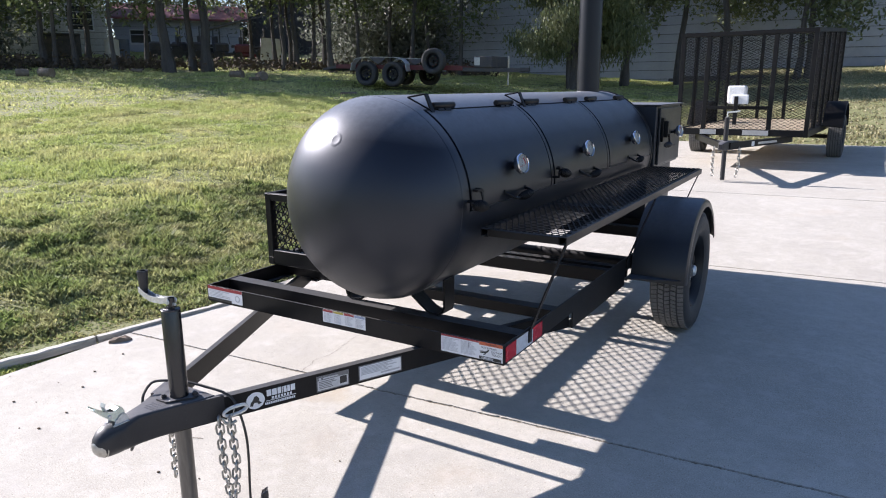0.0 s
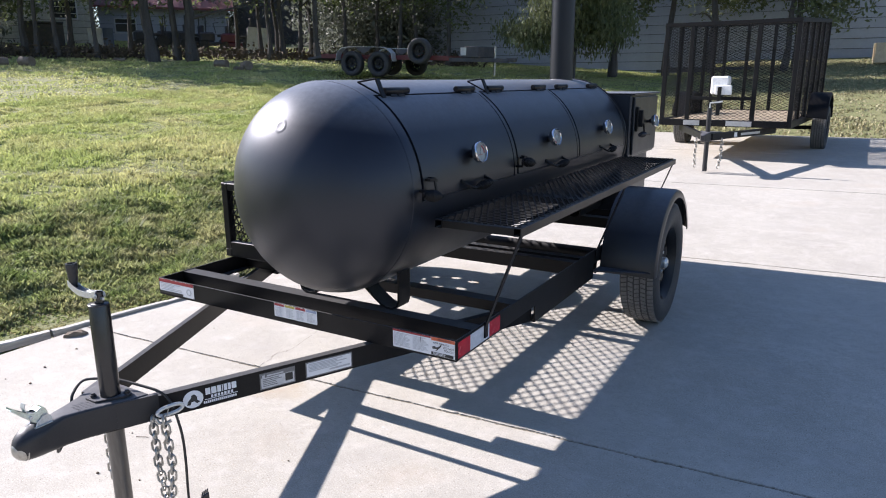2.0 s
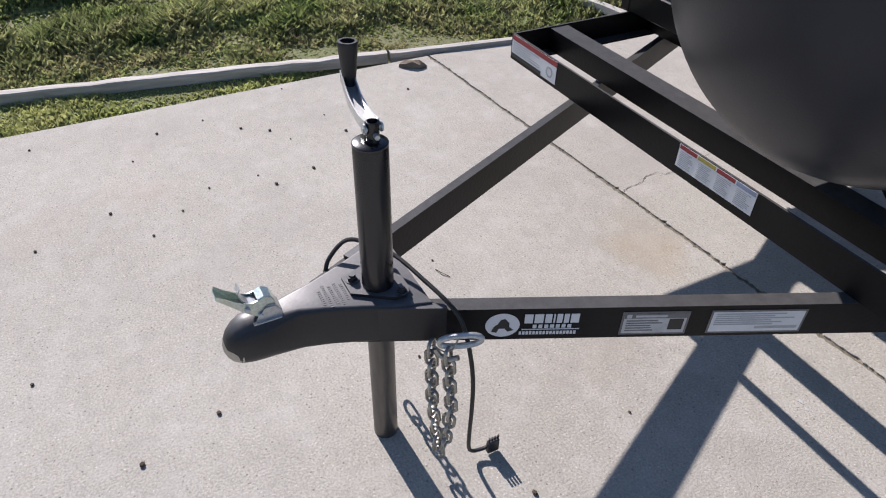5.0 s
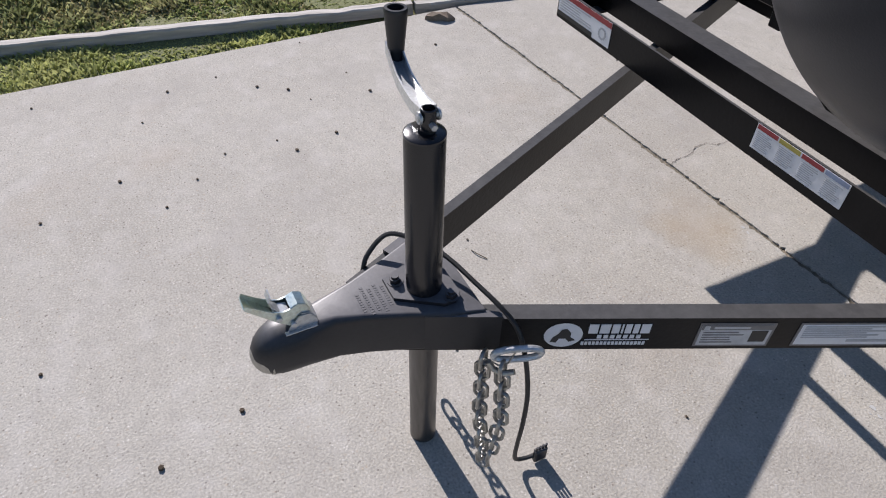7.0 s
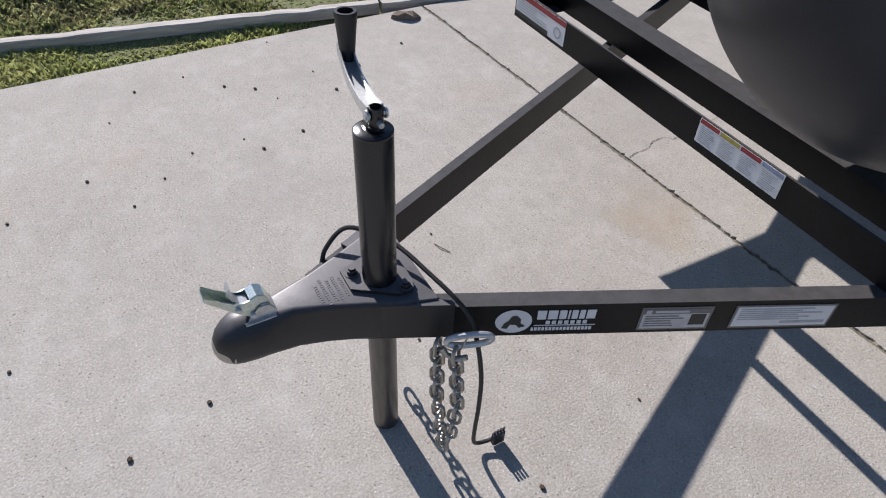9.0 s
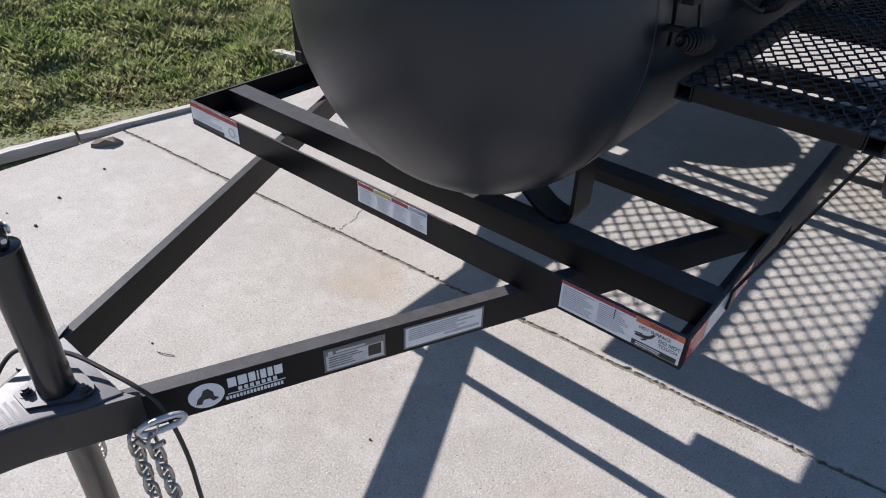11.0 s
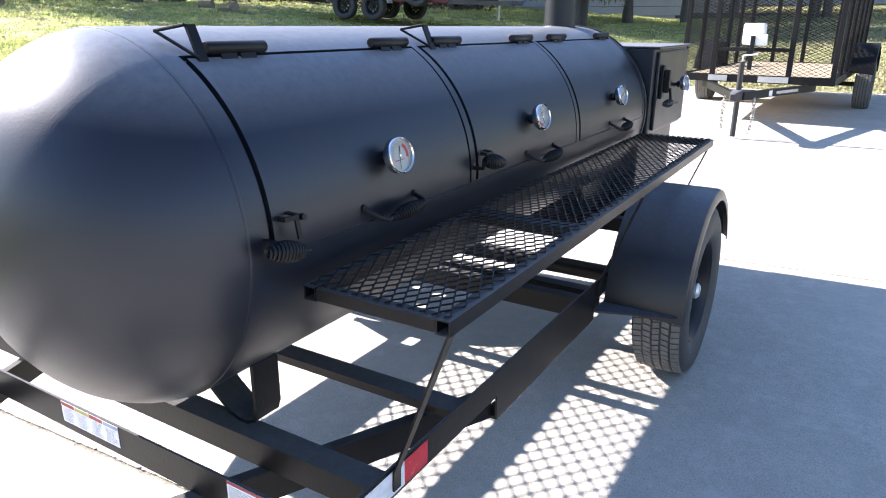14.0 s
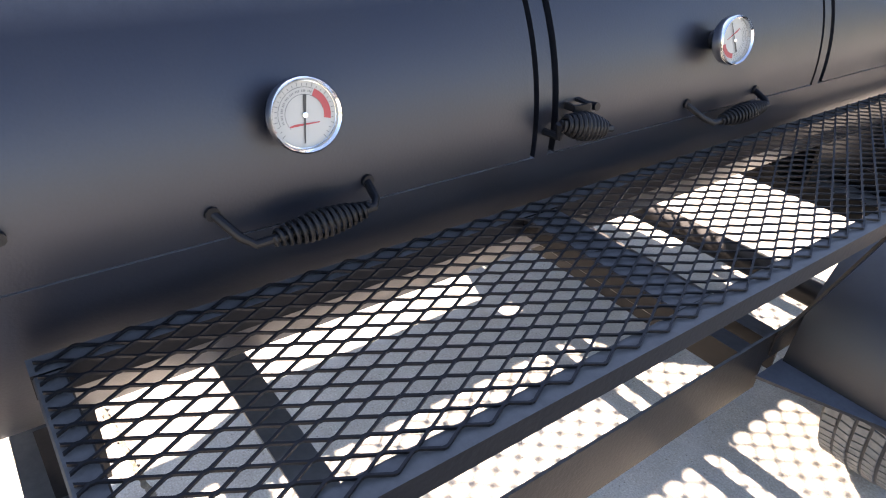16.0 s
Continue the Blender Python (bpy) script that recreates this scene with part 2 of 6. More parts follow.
chrome = material("chrome", (0.80, 0.80, 0.80), 0.12, metal=1.0, scale=30, amount=0.1, bump=0, rough_vary=0.04)
dial_white = material("dial_white", (0.30, 0.305, 0.29), 0.35, scale=20, amount=0.05, fine_amount=0.02, bump=0)
dial_grey = material("dial_grey", (0.11, 0.115, 0.12), 0.5, scale=20, amount=0.1, bump=0)
red_ink = material("red_ink", (0.29, 0.03, 0.036), 0.45, scale=30, amount=0.2, bump=0.02)
orange_ink = material("orange_ink", (0.55, 0.12, 0.05), 0.45, scale=30, amount=0.2, bump=0.02)
yellow_ink = material("yellow_ink", (0.40, 0.335, 0.07), 0.45, scale=30, amount=0.2, bump=0.02)
blue_ink = material("blue_ink", (0.26, 0.31, 0.43), 0.5, scale=30, amount=0.2, bump=0.02)
black_ink = material("black_ink", (0.02, 0.02, 0.02), 0.5, scale=30, amount=0.2, bump=0.02)
grey_ink = material("grey_ink", (0.42, 0.43, 0.45), 0.5, scale=30, amount=0.2, bump=0.02)
paper = material("sticker_white", (0.70, 0.71, 0.73), 0.40, spots=(0.60, 0.61, 0.63), scale=12, amount=0.4, fine=80, fine_amount=0.04, bump=0.03)
silver_film = material("silver_film", (0.46, 0.46, 0.46), 0.35, metal=0.4, scale=15, amount=0.3, bump=0.03)
dull_plate = material("dull_plate", (0.17, 0.17, 0.175), 0.4, metal=0.3, scale=15, amount=0.3, bump=0.03)
plate_grey = material("plate_grey", (0.52, 0.525, 0.53), 0.42, spots=(0.42, 0.42, 0.425), scale=25, amount=0.5, bump=0.03)
reflector_red = material("reflector_red", (0.50, 0.02, 0.03), 0.25, scale=30, amount=0.2, bump=0.05, coat=0.3)
reflector_white = material("reflector_white", (0.60, 0.62, 0.66), 0.25, scale=30, amount=0.2, bump=0.05, coat=0.3)
pine_board = material("weathered_board", (0.58, 0.545, 0.49), 0.85, spots=(0.36, 0.325, 0.27), scale=9, amount=0.8, fine=60, fine_amount=0.3, bump=0.7, stretch=(0.10, 1, 1))
deck_wood = material("deck_wood", (0.54, 0.44, 0.30), 0.8, spots=(0.40, 0.31, 0.20), scale=5, amount=0.7, fine=40, bump=0.4, stretch=(1, 0.12, 1), vary=0.15)
cable_black = material("cable_black", (0.018, 0.018, 0.018), 0.5, scale=30)
grip_black = material("grip_black", (0.016, 0.016, 0.018), 0.42, scale=30)
white_plastic = material("white_plastic", (0.78, 0.78, 0.77), 0.45, scale=10, amount=0.1, bump=0.03)
siding = material("siding", (0.35, 0.365, 0.40), 0.6, spots=(0.28, 0.29, 0.31), scale=0.8, amount=0.6, fine=12, fine_amount=0.05, bump=0.1, vary=0.04)
cream_siding = material("cream_siding", (0.44, 0.42, 0.36), 0.7, scale=0.9, amount=0.4, fine=12, bump=0.1, vary=0.04)
roof_red = material("roof_red", (0.22, 0.07, 0.07), 0.6, scale=1.2, amount=0.5, fine=12, bump=0.2)
dark_glass = material("dark_glass", (0.02, 0.022, 0.025), 0.08, scale=3, amount=0.2, bump=0)
bark = material("bark", (0.060, 0.053, 0.047), 0.95, spots=(0.115, 0.104, 0.094), scale=3, amount=0.7, fine=30, fine_amount=0.3, bump=1.0, stretch=(3, 3, 0.5), vary=0.2)
leaf = material("leaf", (0.105, 0.135, 0.05), 0.6, spots=(0.16, 0.18, 0.07), scale=0.5, amount=0.8, fine=4, bump=0, vary=0.4)
# distant leaves: haze painted in as a paler, greyer green
leaf_hazed = material("leaf_hazed", (0.135, 0.15, 0.12), 0.6, spots=(0.18, 0.19, 0.15), scale=0.4, amount=0.8, fine=4, bump=0, vary=0.4)
leaf_cedar = material("leaf_cedar", (0.105, 0.130, 0.055), 0.7, spots=(0.19, 0.19, 0.085), scale=0.7, amount=0.7, fine=4, bump=0, vary=0.4)
stump_wood = material("stump_wood", (0.16, 0.12, 0.085), 0.95, spots=(0.26, 0.22, 0.17), scale=7, amount=0.7, fine=40, bump=1.0)
red_paint = material("red_paint", (0.12, 0.016, 0.018), 0.5, scale=5, amount=0.5, bump=0.1)
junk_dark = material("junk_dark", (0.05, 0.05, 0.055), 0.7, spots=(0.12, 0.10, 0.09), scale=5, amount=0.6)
junk_pale = material("junk_pale", (0.55, 0.55, 0.53), 0.6, spots=(0.40, 0.40, 0.38), scale=4, amount=0.6)
junk_blue = material("junk_blue", (0.10, 0.13, 0.20), 0.6, scale=4, amount=0.5)
debris = material("debris", (0.09, 0.065, 0.04), 0.9, scale=40, vary=0.4)

for lm, share in ((blade, 0.4), (blade_dry, 0.3), (blade_lush_shaded, 0.4), (blade_straw, 0.3), (leaf, 0.35), (leaf_hazed, 0.35), (leaf_cedar, 0.25)):
    see_through(lm, share)


# ---- mesh tools ----
class Geo:
    """Gathers corners and faces of one mesh."""

    def __init__(self):
        self.v, self.f = [], []

    def add(self, verts, faces, m=None):
        n = len(self.v)
        self.v += [tuple(m @ Vector(p)) if m is not None else tuple(p) for p in verts]
        self.f += [tuple(i + n for i in f) for f in faces]
        return self

    def box(self, lo, hi, bev=0.002, m=None):
        c = [(a + b) / 2 for a, b in zip(lo, hi)]
        h = [abs(b - a) / 2 for a, b in zip(lo, hi)]
        bev = min(bev, *[k * 0.45 for k in h])
        idx, verts, faces = {}, [], []
        for s in [(x, y, z) for x in (-1, 1) for y in (-1, 1) for z in (-1, 1)]:
            for a in range(3):
                idx[s, a] = len(verts)
                verts.append([c[i] + s[i] * (h[i] if i == a else h[i] - bev) for i in range(3)])
        for a in range(3):
            b, d = (a + 1) % 3, (a + 2) % 3
            for sg in (-1, 1):
                ring = []
                for p, q in ((-1, -1), (1, -1), (1, 1), (-1, 1)):
                    s = [0, 0, 0]
                    s[a], s[b], s[d] = sg, p, q
                    ring.append(idx[tuple(s), a])
                faces.append(ring if sg > 0 else ring[::-1])
            for p in (-1, 1):
                for q in (-1, 1):
                    s0, s1 = [0, 0, 0], [0, 0, 0]
                    s0[a], s0[b], s0[d] = -1, p, q
                    s1[a], s1[b], s1[d] = 1, p, q
                    quad = [idx[tuple(s0), b], idx[tuple(s1), b], idx[tuple(s1), d], idx[tuple(s0), d]]
                    faces.append(quad if p * q < 0 else quad[::-1])
        for s in [(x, y, z) for x in (-1, 1) for y in (-1, 1) for z in (-1, 1)]:
            tri = [idx[s, 0], idx[s, 1], idx[s, 2]]
            faces.append(tri if s[0] * s[1] * s[2] > 0 else tri[::-1])
        return self.add(verts, faces, m)

    def tube(self, pts, r, seg=10, cap=True, closed=False):
        """A round bar along points; r is one radius or one for each point."""
        pts = [Vector(p) for p in pts]
        n = len(pts)
        rs = r if hasattr(r, "__len__") else [r] * n
        up, rings = None, []
        for i, p in enumerate(pts):
            a, b = (pts[i - 1], pts[(i + 1) % n]) if closed else (pts[max(i - 1, 0)], pts[min(i + 1, n - 1)])
            d = (b - a).normalized()
            if up is None:
                up = d.orthogonal().normalized()
            up = (up - d * up.dot(d))
            up = up.normalized() if up.length > 1e-6 else d.orthogonal().normalized()
            side = d.cross(up)
            rings.append([p + rs[i] * (math.cos(t) * up + math.sin(t) * side) for t in [2 * math.pi * k / seg for k in range(seg)]])
        verts = [v for ring in rings for v in ring]
        faces = []
        for i in range(n if closed else n - 1):
            j = (i + 1) % n
            for k in range(seg):
                l = (k + 1) % seg
                faces.append((i * seg + k, i * seg + l, j * seg + l, j * seg + k))
        if cap and not closed:
            faces.append(tuple(range(seg))[::-1])
            faces.append(tuple((n - 1) * seg + k for k in range(seg)))
        return self.add(verts, faces)

    def lathe(self, profile, seg=32, m=None, arc=None):
        """Turns a profile of (radius, height) about z."""
        a0, a1 = arc or (0, 2 * math.pi)
        whole = arc is None
        cols = seg if whole else seg + 1
        verts, faces = [], []
        for r, z in profile:
            for k in range(cols):
                t = a0 + (a1 - a0) * k / seg
                verts.append((r * math.cos(t), r * math.sin(t), z))
        for i in range(len(profile) - 1):
            for k in range(seg):
                l = (k + 1) % cols
                faces.append((i * cols + k, i * cols + l, (i + 1) * cols + l, (i + 1) * cols + k))
        return self.add(verts, faces, m)

    def prism(self, outline, axis, lo, hi):
        """An outline in two coordinates pushed along the third (axis 0, 1 or 2), from lo to hi."""
        def place(p, w):
            q = list(p)
            q.insert(axis, w)
            return q
        n = len(outline)
        verts = [place(p, lo) for p in outline] + [place(p, hi) for p in outline]
        faces = [tuple(range(n)), tuple(range(2 * n - 1, n - 1, -1))]
        faces += [(i, (i + 1) % n, n + (i + 1) % n, n + i) for i in range(n)]
        return self.add(verts, faces)

    def loft(self, rings, cap=True):
        n = len(rings[0])
        verts = [p for r in rings for p in r]
        faces = [(i * n + k, i * n + (k + 1) % n, (i + 1) * n + (k + 1) % n, (i + 1) * n + k) for i in range(len(rings) - 1) for k in range(n)]
        if cap:
            faces += [tuple(range(n))[::-1], tuple((len(rings) - 1) * n + k for k in range(n))]
        return self.add(verts, faces)

    def strip(self, pts, width_axis, w0, w1, thick):
        """A flat bar bent along points in the plane across width_axis (0, 1 or 2)."""
        pts = [Vector(p) for p in pts]
        rings = []
        for i, p in enumerate(pts):
            d = (pts[min(i + 1, len(pts) - 1)] - pts[max(i - 1, 0)]).normalized()
            e = Vector((0, 0, 0))
            e[width_axis] = 1
            nrm = d.cross(e).normalized() * thick / 2
            lo, hi = p.copy(), p.copy()
            lo[width_axis], hi[width_axis] = w0, w1
            rings.append([lo + nrm, hi + nrm, hi - nrm, lo - nrm])
        return self.loft(rings)

    def mesh(self, name, mat, smooth=35, fix=True):
        me = bpy.data.meshes.new(name)
        me.from_pydata(self.v, [], self.f)
        if fix:
            bm = bmesh.new()
            bm.from_mesh(me)
            bmesh.ops.recalc_face_normals(bm, faces=bm.faces[:])
            bm.to_mesh(me)
            bm.free()
        if smooth:
            me.shade_smooth()
            me.set_sharp_from_angle(angle=radians(smooth))
        if mat:
            me.materials.append(mat)
        me.update()
        return me


def part(name, geo, mat, parent=None, label="", smooth=35, fix=True, kind=""):
    ob = new(name, geo.mesh(name, mat, smooth, fix))
    if parent is not None:
        ob.parent = parent
    return tagged(ob, label=label, kind=kind)


def thing(name, label, category, group="", kind="", at=(0, 0, 0), rz=0):
    ob = new(name)
    ob.empty_display_size = 0.2
    ob.matrix_world = pose(*at, 0, 0, rz)
    return tagged(ob, label, category, group, kind)


def lattice(u0, u1, w0, w1, lu, lw, width, thick, place):
    """Expanded metal over a rectangle: zigzag strands, side by side, that join in short bonds. Diamonds are lu long and lw wide;
    place(u, w, h) gives the point."""
    g = Geo()
    half, bond = lu / 2, lu * 0.045
    rows, cols = int(round((w1 - w0) / (lw / 2))), int(math.ceil((u1 - u0) / half)) + 1
    dw = (w1 - w0) / rows
    for j in range(rows):
        line = []
        for k in range(cols + 1):
            low = (k + j) % 2 == 0
            w = w0 + dw * j + width * 0.4 if low else w0 + dw * (j + 1) - width * 0.4
            for e in (-bond, bond):
                line.append((u0 + (k - 0.5) * half + e, w, 1 if low else -1))
        pts = []
        for (ua, wa, ka), (ub, wb, kb) in zip(line, line[1:]):
            for u, w, k, end in ((ua, wa, ka, 0), (ub, wb, kb, 1)):
                if u0 <= u <= u1 and (not pts or pts[-1][0] < u - 1e-9):
                    pts.append((u, w, k))
            for cut in (u0, u1):
                if ua < cut < ub:
                    f = (cut - ua) / (ub - ua)
                    pts.append((cut, wa + (wb - wa) * f, ka + (kb - ka) * f))
        pts.sort()
        verts = []
        for u, w, k in pts:
            lift = 0.4 * thick * k
            for du, dh in ((-width / 2, -thick / 2), (width / 2, -thick / 2), (width / 2, thick / 2), (-width / 2, thick / 2)):
                verts.append(place(u, w + du, lift + dh))
        n = len(pts)
        faces = [(4 * i + c, 4 * i + (c + 1) % 4, 4 * i + 4 + (c + 1) % 4, 4 * i + 4 + c) for i in range(n - 1) for c in range(4)]
        g.add(verts, faces + [(3, 2, 1, 0), (4 * n - 4, 4 * n - 3, 4 * n - 2, 4 * n - 1)])
    return g


# ---- ground ----
def step(t):
    t = np.clip(t, 0, 1)
    return t * t * (3 - 2 * t)


def slab_z(y):
    return np.interp(y, [-50, 3.4, 7.3, 10.7, 13, 60], [0, 0, 0.24, 0.29, 0.32, 0.32])


def ground_z(x, y):
    """Height of the lawn: level with the concrete along its edge, and rising away from it."""
    d = -1.72 - x
    base = slab_z(y)
    back = base + np.maximum(0, y - 12.3) * 0.125
    side = 0.084 + 0.072 * np.minimum(d, 45) + 0.050 * np.clip(y, -3, 40)
    k = step(d / 3.0)
    z = back * (1 - k) + side * k
    return np.minimum(z, 6.0) - 0.025 * (1 - step(d / 0.15)) * (y < 12.2)


def grid_sheet(xs, ys, fn):
    X, Y = np.meshgrid(xs, ys)
    Z = fn(X, Y)
    n, m = X.shape
    g = Geo()
    g.v = [tuple(p) for p in np.stack([X, Y, Z], -1).reshape(-1, 3).tolist()]
    g.f = [(i * m + j, i * m + j + 1, (i + 1) * m + j + 1, (i + 1) * m + j) for i in range(n - 1) for j in range(m - 1)]
    return g


def rolling(x, y):
    return ground_z(x, y) + 0.02 * np.sin(1.7 * x + 0.6 * y) * np.sin(1.1 * y - 0.4 * x) * step((-2.0 - x) / 1.0) - 0.03


xs = np.concatenate([[-900, -300, -120], np.linspace(-70, -9, 45), np.linspace(-8.6, -2.2, 33), [-2.0, -1.87, -1.80, -1.72, -1.6, -1.2, -0.5, 0.5, 2, 4, 7, 10, 15, 22, 30, 60, 150, 300, 900]])
ys = np.concatenate([[-900, -300, -100, -40, -20, -10], np.linspace(-6, 12, 55), [12.2, 12.4], np.linspace(13, 50, 30), [70, 150, 300, 900]])
tagged(part("ground", grid_sheet(xs, ys, rolling), soil, smooth=80, fix=False), "dry earth under a rising lawn of mown grass", "ground", kind="structure")

# Concrete panels, their joints a few degrees off square to the trailer.
slab = thing("pavement", "pale broom-finished concrete slab with sawn joints", "concrete slab", kind="structure")
TILT_J = 0.065
rows_y = [-9.5, -6.4, -3.05, 0.329, 3.39, 6.23, 9.23, 12.3]
cols_x = [-1.74, 2.9, 7.4, 11.9]
for a, b in zip(rows_y, rows_y[1:]):
    for c, d in zip(cols_x, cols_x[1:]):
        g = Geo()
        gap = 0.0062
        n = 520 if c < 0 and a < 4 else 200
        jag = random.Random(int(a * 100 + c * 7))
        top, bot, faces = [], [], []
        for i in range(n + 1):
            x = c + gap + (d - c - 2 * gap) * i / n
            for k, yy in ((0, a + gap), (1, b - gap)):
                y = yy + TILT_J * x + 0.0016 * math.sin(x * 23 + k * 2 + a) + (1 - 2 * k) * (abs(jag.gauss(0, 0.0022)) + (jag.uniform(0.002, 0.008) if jag.random() < 0.10 else 0) - 0.0012)
                top.append((x, y, float(slab_z(y))))
        m = len(top)
        verts = top + [(x, y, z - 0.012) for x, y, z in top]
        for i in range(n):
            q = (2 * i, 2 * i + 2, 2 * i + 3, 2 * i + 1)
            faces.append(q)
            faces.append((2 * i, m + 2 * i, m + 2 * i + 2, 2 * i + 2))
            faces.append((2 * i + 1, 2 * i + 3, m + 2 * i + 3, m + 2 * i + 1))
        faces.append((0, 1, m + 1, m))
        faces.append((m - 2, m + m - 2, m + m - 1, m - 1))
        g.add(verts, faces)
        part("panel", g, concrete, slab, smooth=0)
bed = Geo()
for c, d in zip(cols_x, cols_x[1:]):
    for a, b in zip(rows_y, rows_y[1:]):
        ya = [a + TILT_J * c, a + TILT_J * d, b + TILT_J * d, b + TILT_J * c]
        xa = [c, d, d, c]
        p = [(x, y, float(slab_z(y)) - 0.0055) for x, y in zip(xa, ya)]
        q = [(x, y, z - 0.08) for x, y, z in p]
        bed.add(p + q, [(0, 1, 2, 3), (0, 4, 5, 1), (1, 5, 6, 2), (2, 6, 7, 3), (3, 7, 4, 0)])
part("joint_filler", bed, joint_dirt, slab, "dirt and sand packed into the joints", smooth=0)


def crack(points, width, z=0.0015):
    g = Geo()
    rng = random.Random(3)
    pts = []
    for (x0, y0), (x1, y1) in zip(points, points[1:]):
        for k in range(9):
            t = k / 9
            pts.append((x0 + (x1 - x0) * t + rng.uniform(-1, 1) * 0.0032, y0 + (y1 - y0) * t + rng.uniform(-1, 1) * 0.0022))
    verts, faces = [], []
    for i, (x, y) in enumerate(pts):
        w = width * rng.uniform(0.15, 1.1) * (1 - 0.6 * i / len(pts))
        verts += [(x - w, y - w * 0.4, z), (x + w, y + w * 0.4, z)]
    for i in range(len(pts) - 1):
        faces.append((2 * i, 2 * i + 1, 2 * i + 3, 2 * i + 2))
    return g.add(verts, faces)


part("crack", crack([(-0.495, 0.305), (-0.509, 0.335), (-0.512, 0.40), (-0.537, 0.432), (-0.537, 0.485), (-0.514, 0.505), (-0.519, 0.577), (-0.559, 0.779), (-0.566, 0.865), (-0.60, 1.0)], 0.0016), crack_dark, slab, "hairline crack in the concrete", smooth=0, fix=False)

# ---- the smoker trailer ----
CX, CZ, R = 0.172, 0.944, 0.393  # tank axis and radius
TOP, BOT = 0.486, 0.410          # frame angle, top and bottom
HALF = 0.762
REAR = 2.565
trailer = thing("smoker_trailer", "black steel barbecue smoker tank on a single-axle trailer, parked on concrete", "smoker trailer")


def angle_bar(p, q, up, inward, leg, t=0.006, top=False):
    """An angle iron from p to q (level): an upright plate of height up below p's z, and a level leg towards inward."""
    p, q, inward = Vector(p), Vector(q), Vector(inward)
    dz = Vector((0, 0, -1))
    rings = []
    for e in (p, q):
        if top:
            rings.append([e, e + inward * leg, e + inward * leg + dz * t, e + inward * t + dz * t, e + inward * t + dz * up, e + dz * up])
        else:
            rings.append([e, e + inward * t, e + inward * t + dz * (up - t), e + inward * leg + dz * (up - t), e + inward * leg + dz * up, e + dz * up])
    return Geo().loft(rings)


H = TOP - BOT
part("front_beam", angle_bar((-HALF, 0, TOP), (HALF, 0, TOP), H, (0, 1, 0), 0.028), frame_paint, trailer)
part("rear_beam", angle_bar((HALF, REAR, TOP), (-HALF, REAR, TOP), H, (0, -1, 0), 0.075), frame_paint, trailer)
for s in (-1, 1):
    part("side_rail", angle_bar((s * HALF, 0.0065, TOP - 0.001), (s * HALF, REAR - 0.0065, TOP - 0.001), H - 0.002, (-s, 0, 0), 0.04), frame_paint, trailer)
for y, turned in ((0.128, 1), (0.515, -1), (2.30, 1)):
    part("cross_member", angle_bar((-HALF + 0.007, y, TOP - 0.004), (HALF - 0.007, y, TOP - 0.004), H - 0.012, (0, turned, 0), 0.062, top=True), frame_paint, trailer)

# lower members under the side rails, ahead of the axle
for y, turned in ((1.430, 1), (1.530, 1)):
    part("cross_member", angle_bar((-HALF + 0.012, y, BOT - 0.001), (HALF - 0.012, y, BOT - 0.001), 0.070, (0, turned, 0), 0.052, top=True), frame_paint, trailer)

for s in (-1, 1):
    part("hanger_beam", angle_bar((s * (HALF - 0.003), 0.685, BOT - 0.001), (s * (HALF - 0.003), 1.452, BOT - 0.001), 0.074, (-s, 0, 0), 0.045), frame_paint, trailer)

# Tongue rails: channels under the frame that meet at the coupler.
RS = 0.468


def rail_x(y):
    return 0.417 + RS * y


for s in (-1, 1):
    zt, zb, t = BOT - 0.001, BOT - 0.077, 0.006
    n = Vector((-1, RS, 0)).normalized()
    rings = []
    for y in (-0.86, 0.69):
        o = Vector((rail_x(y), y, 0))
        shift = 0.040 - 0.022 * min(y, 0.0)
        leg = 0.030 if s > 0 else 0.021
        # both angles have their upright towards +x
        prof = [(0, zt), (leg, zt), (leg, zt - t), (t, zt - t), (t, zb), (0, zb)] if s > 0 else [(0, zt), (leg, zt), (leg, zb), (leg - t, zb), (leg - t, zt - t), (0, zt - t)]
        rings.append([Vector((s * (o + n * a).x - (shift if s < 0 else 0), (o + n * a).y, z)) for a, z in prof])
    part("tongue_rail", Geo().loft(rings), frame_paint, trailer)

# Tank body: a drum with a domed front, grooved round its three doors.
DOORS = [(0.113, 0.868), (0.906, 1.678), (1.716, 2.560)]
A_LOW, A_TOP = radians(-2.5), radians(59.5)
GW, GD, GL = 0.0058, 0.011, 0.28


def drum_radius(a, y):
    ha = GW / R
    for y0, y1 in DOORS:
        in_y = y0 - GW < y < y1 + GW
        in_a = A_LOW - GL * ha < a < A_TOP + ha
        if in_a and in_y and (abs(y - y0) < GW or abs(y - y1) < GW or abs(a - A_LOW) < GL * ha or abs(a - A_TOP) < ha):
            return R - GD
    return R


def around(edges, w):
    out = []
    for e in edges:
        out += [e - w * 1.02, e - w * 0.98, e + w * 0.98, e + w * 1.02]
    return out


ys_t = sorted(set([0.091, 2.62] + around([e for d in DOORS for e in d], GW) + list(np.linspace(0.2, 2.5, 20))))
as_t = sorted(set(around([A_LOW], GL * GW / R) + around([A_TOP], GW / R) + [a for a in np.linspace(-math.pi, math.pi, 97)[:-1].tolist()]))
g = Geo()
n = len(as_t)
verts, faces = [], []
L = 0.296
dome = [(math.sin(t), -L * math.cos(t) + 0.091) for t in np.linspace(0.04, math.pi / 2 - 0.03, 22)]
for k, y in dome:
    verts += [(CX + R * k * math.cos(a), y, CZ + R * k * math.sin(a)) for a in as_t]
for y in ys_t:
    for a in as_t:
        r = drum_radius(a, y)
        verts.append((CX + r * math.cos(a), y, CZ + r * math.sin(a)))
